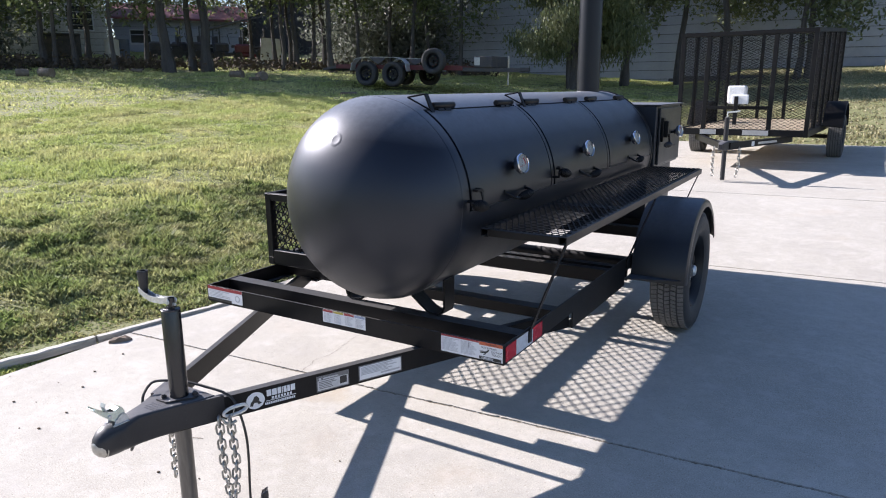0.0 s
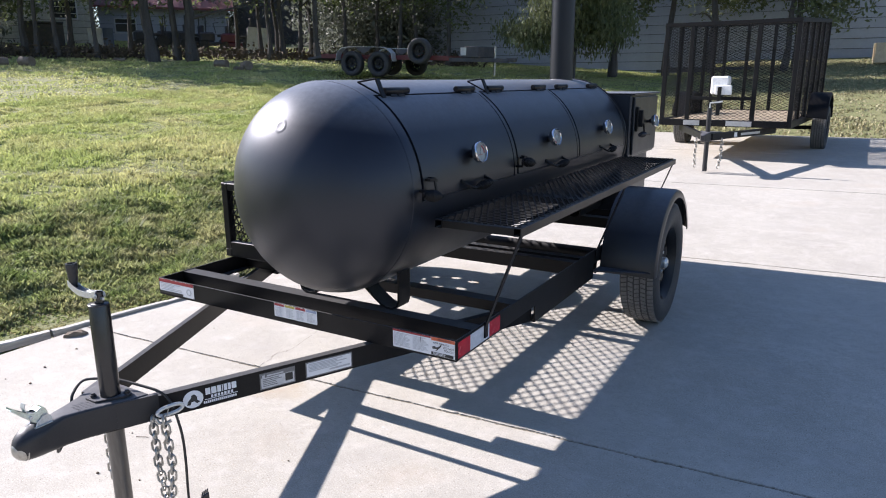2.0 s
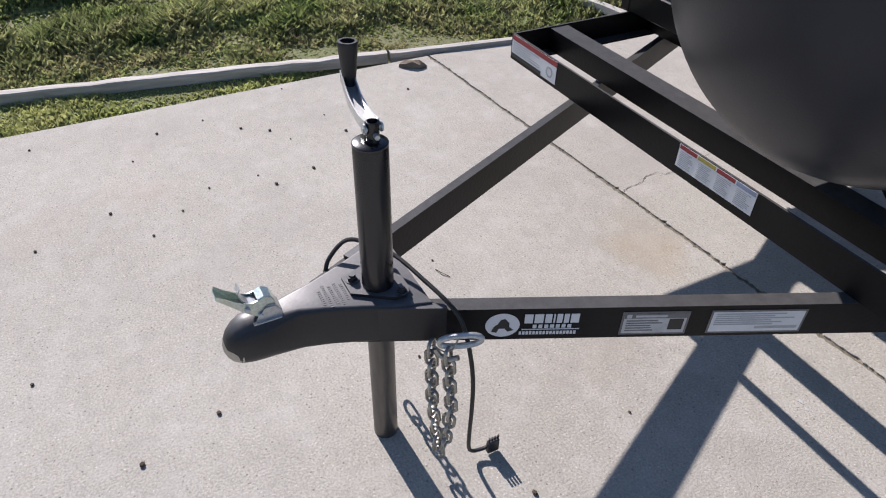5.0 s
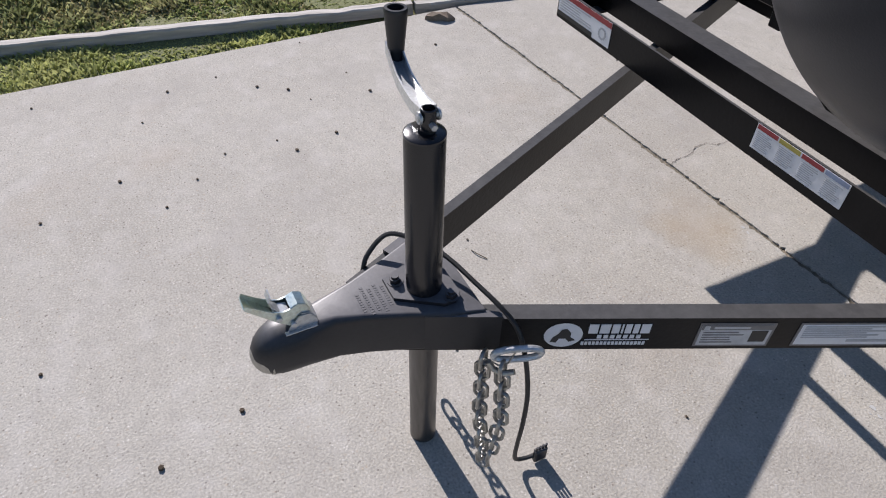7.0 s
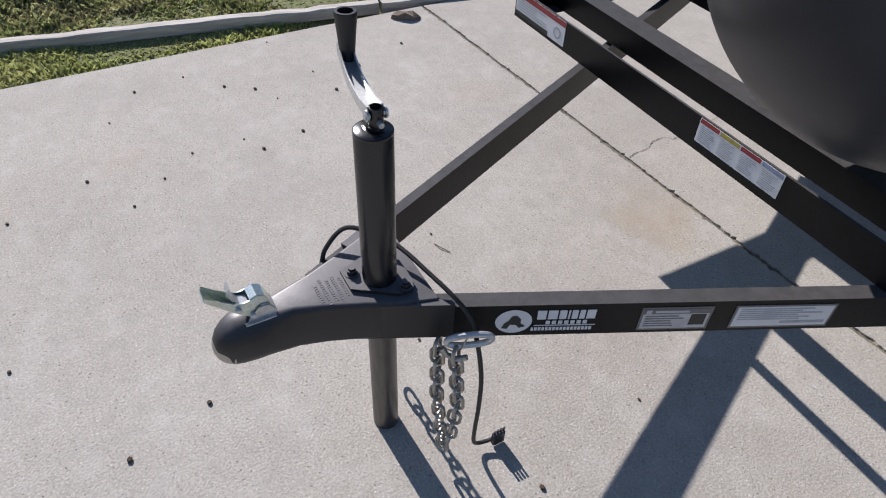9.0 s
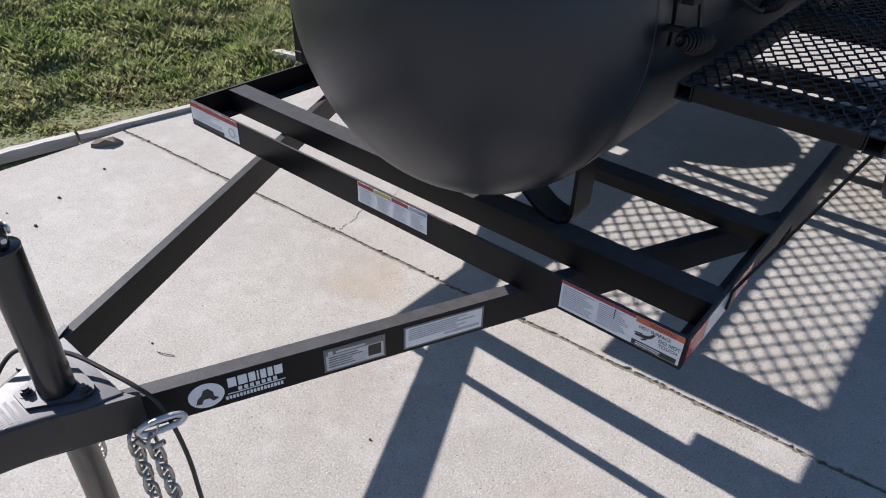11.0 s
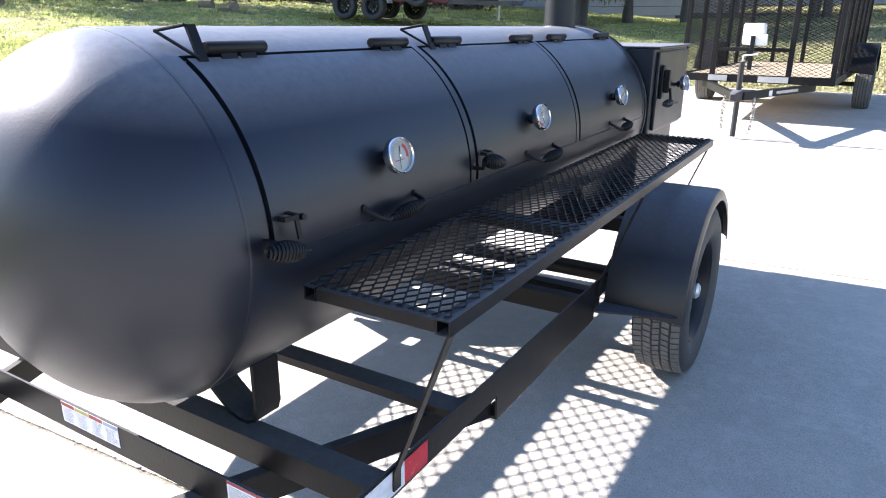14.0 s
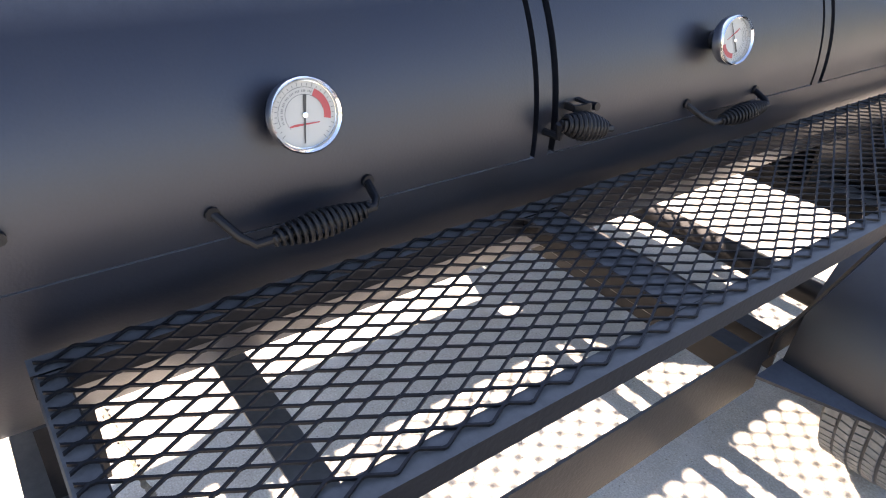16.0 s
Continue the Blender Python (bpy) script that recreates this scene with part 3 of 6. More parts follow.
rear = [(math.cos(t), 2.62 + 0.10 * math.sin(t)) for t in np.linspace(0.2, 1.45, 8)]
for k, y in rear:
    verts += [(CX + R * k * math.cos(a), y, CZ + R * k * math.sin(a)) for a in as_t]
rows = len(verts) // n
faces = [(i * n + k, i * n + (k + 1) % n, (i + 1) * n + (k + 1) % n, (i + 1) * n + k) for i in range(rows - 1) for k in range(n)]
faces += [tuple(range(n)), tuple((rows - 1) * n + k for k in range(n))]
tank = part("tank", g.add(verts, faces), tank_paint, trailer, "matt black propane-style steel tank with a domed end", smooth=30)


def on_tank(a, y, h=0.0):
    """A point over the drum: angle in degrees up from its right side, place along it, height above its skin."""
    a = radians(a)
    return Vector((CX + (R + h) * math.cos(a), y, CZ + (R + h) * math.sin(a)))


def ring_weld(y, r, w, a0=-180, a1=180):
    pts = [Vector((CX + r * math.cos(radians(a)), y, CZ + r * math.sin(radians(a)))) for a in np.linspace(a0, a1, 120)]
    return Geo().tube(pts[:-1] if a1 - a0 == 360 else pts, w, 6, closed=a1 - a0 == 360)


part("weld_seam", ring_weld(0.060, R * 0.9945 - 0.0030, 0.0045), tank_paint, tank, "raised weld round the end of the tank")
part("end_band", ring_weld(2.60, R + 0.001, 0.006), weld_paint, tank)
px, pz = 0.163, 1.187
py = 0.091 - 0.296 * math.sqrt(1 - ((px - CX) ** 2 + (pz - CZ) ** 2) / R ** 2)
pn = Vector(((px - CX) / R ** 2, (py - 0.091) / 0.296 ** 2, (pz - CZ) / R ** 2)).normalized()
g = Geo().lathe([(0.0, 0.0), (0.012, 0.0000), (0.016, 0.0003), (0.020, 0.0003), (0.027, -0.0010)], 24, Matrix.Translation((px, py, pz)) @ pn.to_track_quat("Z", "Y").to_matrix().to_4x4())
part("plug_weld", g, tank_paint, tank, "welded-over plug on the dome")


def door_panel(y0, y1):
    g = Geo()
    aa = np.linspace(A_LOW + GL * GW / R, A_TOP - GW / R, 40)
    yy = np.linspace(y0 + GW, y1 - GW, 12)
    r1, r0 = R + 0.0015, R - 0.006
    cols = [(aa[0], r0)] + [(a, r1) for a in aa] + [(aa[-1], r0)]
    rows = [(yy[0], r0)] + [(y, None) for y in yy] + [(yy[-1], r0)]
    verts = []
    for y, rr in rows:
        for a, r in cols:
            q = min(r, rr) if rr else r
            verts.append((CX + q * math.cos(a), y, CZ + q * math.sin(a)))
    m = len(cols)
    g.add(verts, [(i * m + k, i * m + k + 1, (i + 1) * m + k + 1, (i + 1) * m + k) for i in range(len(rows) - 1) for k in range(m - 1)])
    return g


def spring(p, q, r0, r1, turns, wire):
    """A coiled wire grip from p to q, fatter in the middle."""
    p, q = Vector(p), Vector(q)
    d = (q - p).normalized()
    u = d.orthogonal().normalized()
    w = d.cross(u)
    pts = []
    n = turns * 12
    for i in range(n + 1):
        t = i / n
        a = 2 * math.pi * turns * t
        r = r0 + (r1 - r0) * math.sin(math.pi * t)
        pts.append(p + (q - p) * t + r * (math.cos(a) * u + math.sin(a) * w))
    return Geo().tube(pts, wire, 6)


def gauge(parent, centre, face, radius, stem, turn=0):
    """A dial thermometer: stem and nut, chromed case, white dial with red zone and pointers, glass."""
    face = Vector(face).normalized()
    m = Matrix.Translation(centre) @ face.to_track_quat("Z", "Y").to_matrix().to_4x4() @ Matrix.Rotation(radians(turn), 4, "Z")
    r = radius
    case = part("gauge", Geo().lathe([(0.0, -0.020), (r * 0.86, -0.020), (r * 0.97, -0.014), (r, -0.004), (r, 0.004), (r * 0.95, 0.007), (r * 0.89, 0.004), (r * 0.88, -0.003), (0.0, -0.003)], 36, m), chrome, parent, "chromed dial thermometer")
    part("stem", Geo().lathe([(0.0, -0.019), (0.012, -0.019), (0.012, -0.03), (0.017, -0.03), (0.017, -0.042), (0.010, -0.044), (0.010, -stem - 0.02), (0.0, -stem - 0.02)], 14, m), coupler_paint, case)
    part("dial", Geo().lathe([(0.0, -0.0025), (r * 0.87, -0.0025)], 36, m), dial_white, case, smooth=0)
    ink = Geo()

    def ring_mark(q0, q1, a0, a1):
        ink.add([(r * q * math.cos(t), r * q * math.sin(t), -0.0018) for q, t in ((q0, a0), (q1, a0), (q1, a1), (q0, a1))], [(0, 1, 2, 3)], m)
    for k in range(28):
        t = radians(225 - 270 * k / 27)
        ring_mark(0.74, 0.80 if k % 3 else 0.84, t - 0.012, t + 0.012)
    for k in range(52):
        t = radians(20 + 205 * k / 52)
        ring_mark(0.515, 0.53, t, t + radians(4))
        if 70 < 20 + 205 * k / 52 < 205:
            ring_mark(0.70, 0.715, t, t + radians(4))
            if k % 4:
                ring_mark(0.585, 0.64, t + 0.01, t + 0.045)
    part("dial_scale", ink, dial_grey, case, smooth=0)
    part("red_zone", Geo().lathe([(r * 0.53, -0.0017), (r * 0.72, -0.0017)], 12, m, (radians(-8), radians(68))), red_ink, case, smooth=0)
    part("maker_line", Geo().add([(r * u, r * w, -0.0017) for u, w in ((-0.40, -0.34), (0.42, -0.20), (0.42, -0.175), (-0.25, -0.25), (-0.40, -0.30))], [(0, 1, 2, 3, 4)], m), red_ink, case, smooth=0)
    hand = Geo().add([(-0.0008, -r * 0.74, -0.001), (0.0008, -r * 0.74, -0.001), (0.0011, 0, -0.001), (-0.0011, 0, -0.001)], [(0, 1, 2, 3)], m)
    hand.add([(-0.0014, 0, -0.001), (0.0014, 0, -0.001), (0.0020, r * 0.52, -0.001), (-0.0020, r * 0.52, -0.001)], [(0, 1, 2, 3)], m)
    pointer = part("pointer", hand, black_ink, case, smooth=0)
    part("pin", Geo().lathe([(0.0, 0.0012), (0.0028, 0.0008), (0.0030, -0.0015)], 10, m), chrome, pointer)
    return case


def spring_handle(parent, y0, y1, a, out):
    """A door pull: a rod bent in to the skin at both ends, with a coiled grip round it."""
    p0, p1 = on_tank(a - 0.4, y0 + 0.006, 0.0), on_tank(a - 1.2, y1 + 0.004, 0.0)
    q0, q1 = on_tank(a - 4.2, y0 + 0.030, out), on_tank(a - 3.2, y1 - 0.004, out)
    rod = part("handle", Geo().tube([p0, p0.lerp(q0, 0.75), q0.lerp(q1, 0.04), q0.lerp(q1, 0.5), q1.lerp(q0, 0.04), p1.lerp(q1, 0.75), p1], 0.0055, 10), fitting_paint, parent, "bent steel rod handle")
    for p in (p0, p1):
        part("rod_foot", Geo().tube([p - Vector((0.004, 0, 0)), p + Vector((0.006, 0, 0))], 0.0085, 10), fitting_paint, rod)
    part("coil_grip", spring(q0.lerp(q1, 0.16), q0.lerp(q1, 0.90), 0.007, 0.0160, 15, 0.0027), fitting_paint, rod, "coiled wire grip")


def latch(parent, y, a, shift, lift):
    """A cam latch at a door's edge: keeper, boss, pin and a lever with a fat coiled grip, swung by shift along the tank and lift degrees up."""
    g = Geo()
    g.strip([on_tank(a + 4.2, y + 0.006, 0.004), on_tank(a + 4.2, y + 0.006, 0.022), on_tank(a + 4.0, y + 0.034, 0.026)], 2, on_tank(a + 3.4, y).z, on_tank(a + 4.8, y).z, 0.005)
    g.strip([on_tank(a + 4.8, y + 0.03, 0.0), on_tank(a + 4.2, y + 0.03, 0.024), on_tank(a - 2, y + 0.03, 0.028)], 1, y + 0.028, y + 0.038, 0.005)
    body = part("latch", g, fitting_paint, parent, "steel cam latch on the door edge")
    part("boss", Geo().tube([on_tank(a + 2.5, y + 0.068, -0.002), on_tank(a + 2.5, y + 0.068, 0.012)], 0.0065, 10), fitting_paint, body)
    e0, e1 = on_tank(a - 2 + lift, y - 0.020 + shift, 0.036), on_tank(a - 4 + lift, y + 0.055 + shift, 0.056)
    part("pin", Geo().tube([on_tank(a - 1, y - 0.03, -0.002), on_tank(a - 1, y - 0.03, 0.03), e0], 0.006, 8), fitting_paint, body)
    part("lever", Geo().tube([e0, e1, e1 + Vector((0.002, 0.012, -0.002))], 0.0055, 8), fitting_paint, body)
    part("coil_grip", spring(e0.lerp(e1, 0.05), e1, 0.009, 0.0190, 11, 0.0032), fitting_paint, body, "coiled wire grip")


def barrel(parent, y0, y1, a):
    """A hinge barrel on its weld leaf."""
    c0, c1 = on_tank(a, y0, 0.014), on_tank(a, y1, 0.014)
    g = Geo().tube([c0, c0 + Vector((0, 0.003, 0)), c1 - Vector((0, 0.003, 0)), c1], [0.011, 0.013, 0.013, 0.011], 14)
    mid = (y0 + y1) / 2
    for s0, s1 in ((mid - 0.045, mid - 0.005), (mid + 0.005, mid + 0.045)):
        g.add([on_tank(a - 3, s0, 0.001), on_tank(a - 3, s1, 0.001), on_tank(a + 3, s1, 0.001), on_tank(a + 3, s0, 0.001), on_tank(a - 1, s0, 0.012), on_tank(a - 1, s1, 0.012), on_tank(a + 1, s1, 0.012), on_tank(a + 1, s0, 0.012)],
              [(0, 1, 2, 3), (4, 5, 6, 7), (0, 1, 5, 4), (1, 2, 6, 5), (2, 3, 7, 6), (3, 0, 4, 7)])
    part("hinge", g, frame_paint, parent)


BARRELS = [[(0.165, 0.318), (0.683, 0.84)], [(0.968, 1.128), (1.495, 1.655)], [(1.825, 1.985), (2.36, 2.52)]]
for i, (y0, y1) in enumerate(DOORS):
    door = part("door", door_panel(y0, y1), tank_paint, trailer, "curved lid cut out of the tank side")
    for b in BARRELS[i]:
        barrel(door, *b, 60.5)
    gy = (0.490, 1.287, 2.122)[i]
    gauge(door, on_tank(16, gy, 0.046), (0.97, -0.10, 0.20), 0.041, 0.055, (-6, 200, 120)[i])
    hy = ((0.381, 0.578), (1.225, 1.445), (2.055, 2.26))[i]
    spring_handle(door, *hy, (3.0, 2.0, 2.0)[i], 0.044)
    if i < 2:
        latch(door, y0 + 0.012, 4.0, (-0.042, -0.016)[i], (0.0, 4.0)[i])
        # Stop bracket that holds the open lid: two flat bars and a rod.
        yb = (0.135, 0.945)[i]
        g = Geo()
        base, apex, tip = on_tank(57, yb + 0.02, 0.0), on_tank(65, yb, 0.044), on_tank(72, yb - 0.02, 0.012)
        g.strip([base, apex], 1, yb + 0.002, yb + 0.024, 0.006)
        g.tube([apex, tip], 0.0035, 8)
        g.tube([tip, on_tank(58, yb + 0.004, 0.006)], 0.0035, 8)
        part("stop_bracket", g, frame_paint, door)
# Chimney.
stack = part("chimney", Geo().lathe([(0.0, -0.12), (0.073, -0.12), (0.073, 1.25), (0.068, 1.25), (0.068, 1.0), (0.0, 1.0)], 40, pose(CX - 0.01, 2.45, 1.335)), chimney_paint, trailer, "tall black steel chimney pipe")
part("weld_collar", Geo().tube([Vector((CX - 0.01 + 0.077 * math.cos(t), 2.45 + 0.077 * math.sin(t), 1.336 - 0.018 * math.cos(t) ** 2 * 0.4)) for t in np.linspace(0, 2 * math.pi, 41)[:-1]], 0.005, 6, closed=True), weld_paint, stack)

# Saddles between tank and frame: bent flat bar. Rear pair stretched, mostly unseen, to block sun spots.
for y0, dy in ((0.165, 0.075), (2.20, 0.42)):
    for s in (-1, 1):
        pts = [(CX + s * u, 0, w) for u, w in ((0.245, 0.635), (0.245, 0.52), (0.238, 0.498), (0.215, 0.486), (0.19, 0.487), (0.165, 0.495), (0.13, 0.52), (0.085, 0.557))]
        part("saddle", Geo().strip(pts, 1, y0, y0 + dy, 0.009), frame_paint, trailer)

# Firebox behind the tank.
FX0, FX1, FY0, FY1, FZ0, FZ1 = -0.256, 0.600, 2.625, 3.285, 0.60, 1.245
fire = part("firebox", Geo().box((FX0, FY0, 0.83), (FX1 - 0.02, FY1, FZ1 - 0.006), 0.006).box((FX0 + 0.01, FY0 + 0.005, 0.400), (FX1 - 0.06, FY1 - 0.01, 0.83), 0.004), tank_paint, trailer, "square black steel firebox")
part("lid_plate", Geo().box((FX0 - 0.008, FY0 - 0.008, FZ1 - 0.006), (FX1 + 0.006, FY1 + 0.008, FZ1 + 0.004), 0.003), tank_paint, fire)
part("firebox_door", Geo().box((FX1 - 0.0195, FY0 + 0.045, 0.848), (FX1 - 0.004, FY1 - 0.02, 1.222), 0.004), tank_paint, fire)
gauge(fire, (FX1 + 0.060, 2.985, 1.06), (0.98, -0.12, 0.15), 0.041, 0.06, 40)
g = Geo().box((FX1 - 0.004, 2.70, 1.0), (FX1 + 0.012, 2.75, 1.16), 0.003).tube([(FX1 + 0.01, 2.725, 1.05), (FX1 + 0.045, 2.725, 1.05), (FX1 + 0.05, 2.74, 0.98), (FX1 + 0.06, 2.83, 0.975)], 0.007, 8).box((FX1 + 0.012, 2.712, 1.03), (FX1 + 0.04, 2.738, 1.14), 0.003)
part("firebox_latch", g, frame_paint, fire)
part("coil_grip", spring((FX1 + 0.05, 2.62, 0.985), (FX1 + 0.055, 2.74, 0.985), 0.008, 0.017, 12, 0.0032), gloss_black, fire)

# Work shelf along the tank: square tube frame with expanded metal on top.
SX0, SX1, SY0, SY1, SZ = 0.570, 0.908, 0.182, 2.53, 0.852
shelf = thing("shelf", "", "")
shelf.parent = trailer
tube_w = 0.030
for x in (SX0, SX1 - tube_w):
    g = Geo()
    x1, z0 = x + tube_w, SZ - tube_w
    t = 0.003
    outer = lambda y: [(x, y, SZ), (x1, y, SZ), (x1, y, z0), (x, y, z0)]
    inner = lambda y: [(x + t, y, SZ - t), (x1 - t, y, SZ - t), (x1 - t, y, z0 + t), (x + t, y, z0 + t)]
    g.loft([inner(SY0 + 0.08), inner(SY0), outer(SY0), outer(SY1), inner(SY1), inner(SY1 - 0.08)], cap=False)
    part("shelf_rail", g, frame_paint, shelf, smooth=0)
for y, wide in ((SY0 + 0.001, tube_w), (0.832, 0.066), (SY1 - tube_w - 0.001, tube_w)):
    part("shelf_bar", Geo().box((SX0 + tube_w, y, SZ - tube_w + 0.001), (SX1 - tube_w, y + wide, SZ - 0.001), 0.002), frame_paint, shelf)
part("expanded_mesh", lattice(SY0 + 0.006, SY1 - 0.006, SX0 + 0.006, SX1 - 0.010, 0.053, 0.0262, 0.0032, 0.003, lambda u, w, h: (w, u, SZ + 0.0032 + h)), fitting_paint, shelf, "black expanded-metal grating", smooth=0, fix=False)
for y in (0.200, 1.45, 2.49):
    part("shelf_brace", Geo().strip([(0.897, y, SZ - 0.028), (0.767, y, TOP - 0.01), (0.766, y, BOT + 0.02)], 1, y, y + 0.024, 0.005), frame_paint, shelf)

# Firewood basket on the far side.
BX0, BX1, BZ0, BZ1 = -0.793, -0.335, 0.487, 0.855
for y0, y1, front_post, back_post in ((0.420, 2.60, 0.040, 0.042),):
    bk = thing("firewood_basket", "", "")
    bk.parent = trailer
    w = 0.038
    for x in (BX0, BX1 - w):
        # inner front post is extended forward, unseen, to block sun on the ground
        for a, b in ((y0 - (0.085 if x > -0.5 and y0 < 1 else 0.0), y0 + front_post), (y1 - back_post, y1)):
            part("post", Geo().box((x + 0.001, a + 0.001, BZ0), (x + w - 0.001, b - 0.001, BZ1 - 0.003), 0.002), frame_paint, bk)
    # side rails: the inner ones sit higher and are deeper than the outer ones
    for x, wide, z, top in ((BX0, w, BZ0 + 0.001, BZ0 + 0.040), (BX0, 0.02, BZ1 - w, BZ1), (BX1 - w, w, 0.522, 0.598), (BX1 - w, 0.02, 0.795, BZ1)):
        part("rail", Geo().box((x, y0, z), (x + wide, y1, top), 0.003), frame_paint, bk)
    for z, hz in ((BZ0 + 0.001, 0.078), (BZ1 - w, w)):
        for y in (y0, y1 - w):
            part("rail", Geo().box((BX0 + w, y + 0.001, z + 0.001), (BX1 - w, y + w - 0.001, z + hz - 0.001), 0.003), frame_paint, bk)
    for x in (BX0 + 0.02, BX1 - 0.02):
        part("expanded_mesh", lattice(y0 + 0.02, y1 - 0.02, BZ0 + 0.034, BZ1 - w + 0.008, 0.0745, 0.0375, 0.0063, 0.003, lambda u, v, h: (x + h, u, v)), frame_paint, bk, smooth=0, fix=False)
    for y in (y0 + 0.02, y1 - 0.02):
        part("expanded_mesh", lattice(BZ0 + 0.07, BZ1 - w + 0.008, BX0 + w - 0.008, BX1 - w + 0.008, 0.0745, 0.0375, 0.0046, 0.003, lambda u, v, h: (v, y + h, u)), frame_paint, bk, smooth=0, fix=False)

# Axle, wheels and fenders.
WY, WZ, TR = 1.932, 0.338, 0.338
part("axle", Geo().tube([(-0.86, WY, WZ), (0.86, WY, WZ)], 0.036, 18), frame_paint, trailer)


def wheel(parent, m, tread=True):
    """A trailer wheel about its own x axis, outside towards +x: tyre with tread blocks, pierced steel rim, hub cap."""
    hub = new("wheel")
    hub.parent, hub.matrix_local = parent, m
    turn = Matrix.Rotation(radians(90), 4, "Y")
    W = 0.205
    prof = [(0.195, -W * 0.34), (0.205, -W * 0.40), (0.235, -W * 0.47), (0.275, -W * 0.50), (0.310, -W * 0.47), (TR - 0.010, -W * 0.41), (TR - 0.006, -W * 0.36), (TR - 0.005, 0), (TR - 0.006, W * 0.36), (TR - 0.010, W * 0.41), (0.310, W * 0.47), (0.275, W * 0.50), (0.235, W * 0.47), (0.205, W * 0.40), (0.195, W * 0.34)]
    tyre = part("tyre", Geo().lathe(prof, 56, turn), rubber, hub, "black rubber tyre with block tread", smooth=50)
    if tread:
        g = Geo()
        rng = random.Random(5)
        for ring, (x0, x1) in enumerate(((-0.084, -0.054), (-0.046, -0.020), (-0.012, 0.012), (0.020, 0.046), (0.054, 0.084))):
            for k in range(78):
                a0 = 2 * math.pi * (k + 0.5 * (ring % 2)) / 78
                da = 2 * math.pi / 78 * 0.80
                sk = 0.25 * da * (1 if ring % 2 else -1)
                r0, r1 = TR - 0.012, TR + (0.0 if 0 < ring < 4 else -0.003)
                pts = []
                for r in (r0, r1):
                    for x, a in ((x0, a0), (x1, a0 + sk), (x1, a0 + da + sk), (x0, a0 + da)):
                        pts.append((x, r * math.cos(a), r * math.sin(a)))
                g.add(pts, [(4, 5, 6, 7), (0, 1, 5, 4), (1, 2, 6, 5), (2, 3, 7, 6), (3, 0, 4, 7)])
        part("tread", g, tread_rubber, tyre, smooth=0, kind="stuff")
    # Rim: barrel, and a disc with round holes.
    rim = part("rim", Geo().lathe([(0.199, -W * 0.40), (0.205, -W * 0.37), (0.197, -W * 0.33), (0.180, -W * 0.28), (0.172, W * 0.10), (0.182, W * 0.28), (0.197, W * 0.33), (0.206, W * 0.37), (0.201, W * 0.41), (0.194, W * 0.36), (0.176, W * 0.28), (0.166, W * 0.10), (0.172, -W * 0.28)], 48, turn), rim_paint, hub)
    g = Geo()
    seg = 80
    radii = [0.05, 0.075, 0.098, 0.104, 0.112, 0.120, 0.128, 0.136, 0.142, 0.155, 0.172]
    xof = [0.035, 0.035, 0.045, 0.047, 0.048, 0.048, 0.046, 0.044, 0.040, 0.030, 0.022]
    verts = [(xof[i], r * math.cos(2 * math.pi * k / seg), r * math.sin(2 * math.pi * k / seg)) for i, r in enumerate(radii) for k in range(seg)]
    faces = []
    for i in range(len(radii) - 1):
        for k in range(seg):
            rm, am = (radii[i] + radii[i + 1]) / 2, 2 * math.pi * (k + 0.5) / seg
            if any(math.hypot(rm * math.cos(am) - 0.120 * math.cos(2 * math.pi * j / 8), rm * math.sin(am) - 0.120 * math.sin(2 * math.pi * j / 8)) < 0.021 for j in range(8)):
                continue
            faces.append((i * seg + k, i * seg + (k + 1) % seg, (i + 1) * seg + (k + 1) % seg, (i + 1) * seg + k))
    back = len(verts)
    verts += [(x - 0.005, y, z) for x, y, z in verts]
    faces += [tuple(j + back for j in f[::-1]) for f in faces]
    part("rim_disc", g.add(verts, faces), rim_paint, hub, smooth=40, fix=False)
    cap = part("hub_cap", Geo().lathe([(0.0, 0.083), (0.022, 0.081), (0.031, 0.072), (0.033, 0.03), (0.052, 0.036)], 24, turn), zinc if tread else rim_paint, hub, "bright hub cap" if tread else "")
    for j in range(5):
        a = 2 * math.pi * j / 5
        part("lug_nut", Geo().tube([(0.034, 0.057 * math.cos(a), 0.057 * math.sin(a)), (0.052, 0.057 * math.cos(a), 0.057 * math.sin(a))], 0.010, 6), zinc if tread else rim_paint, hub)
    return hub


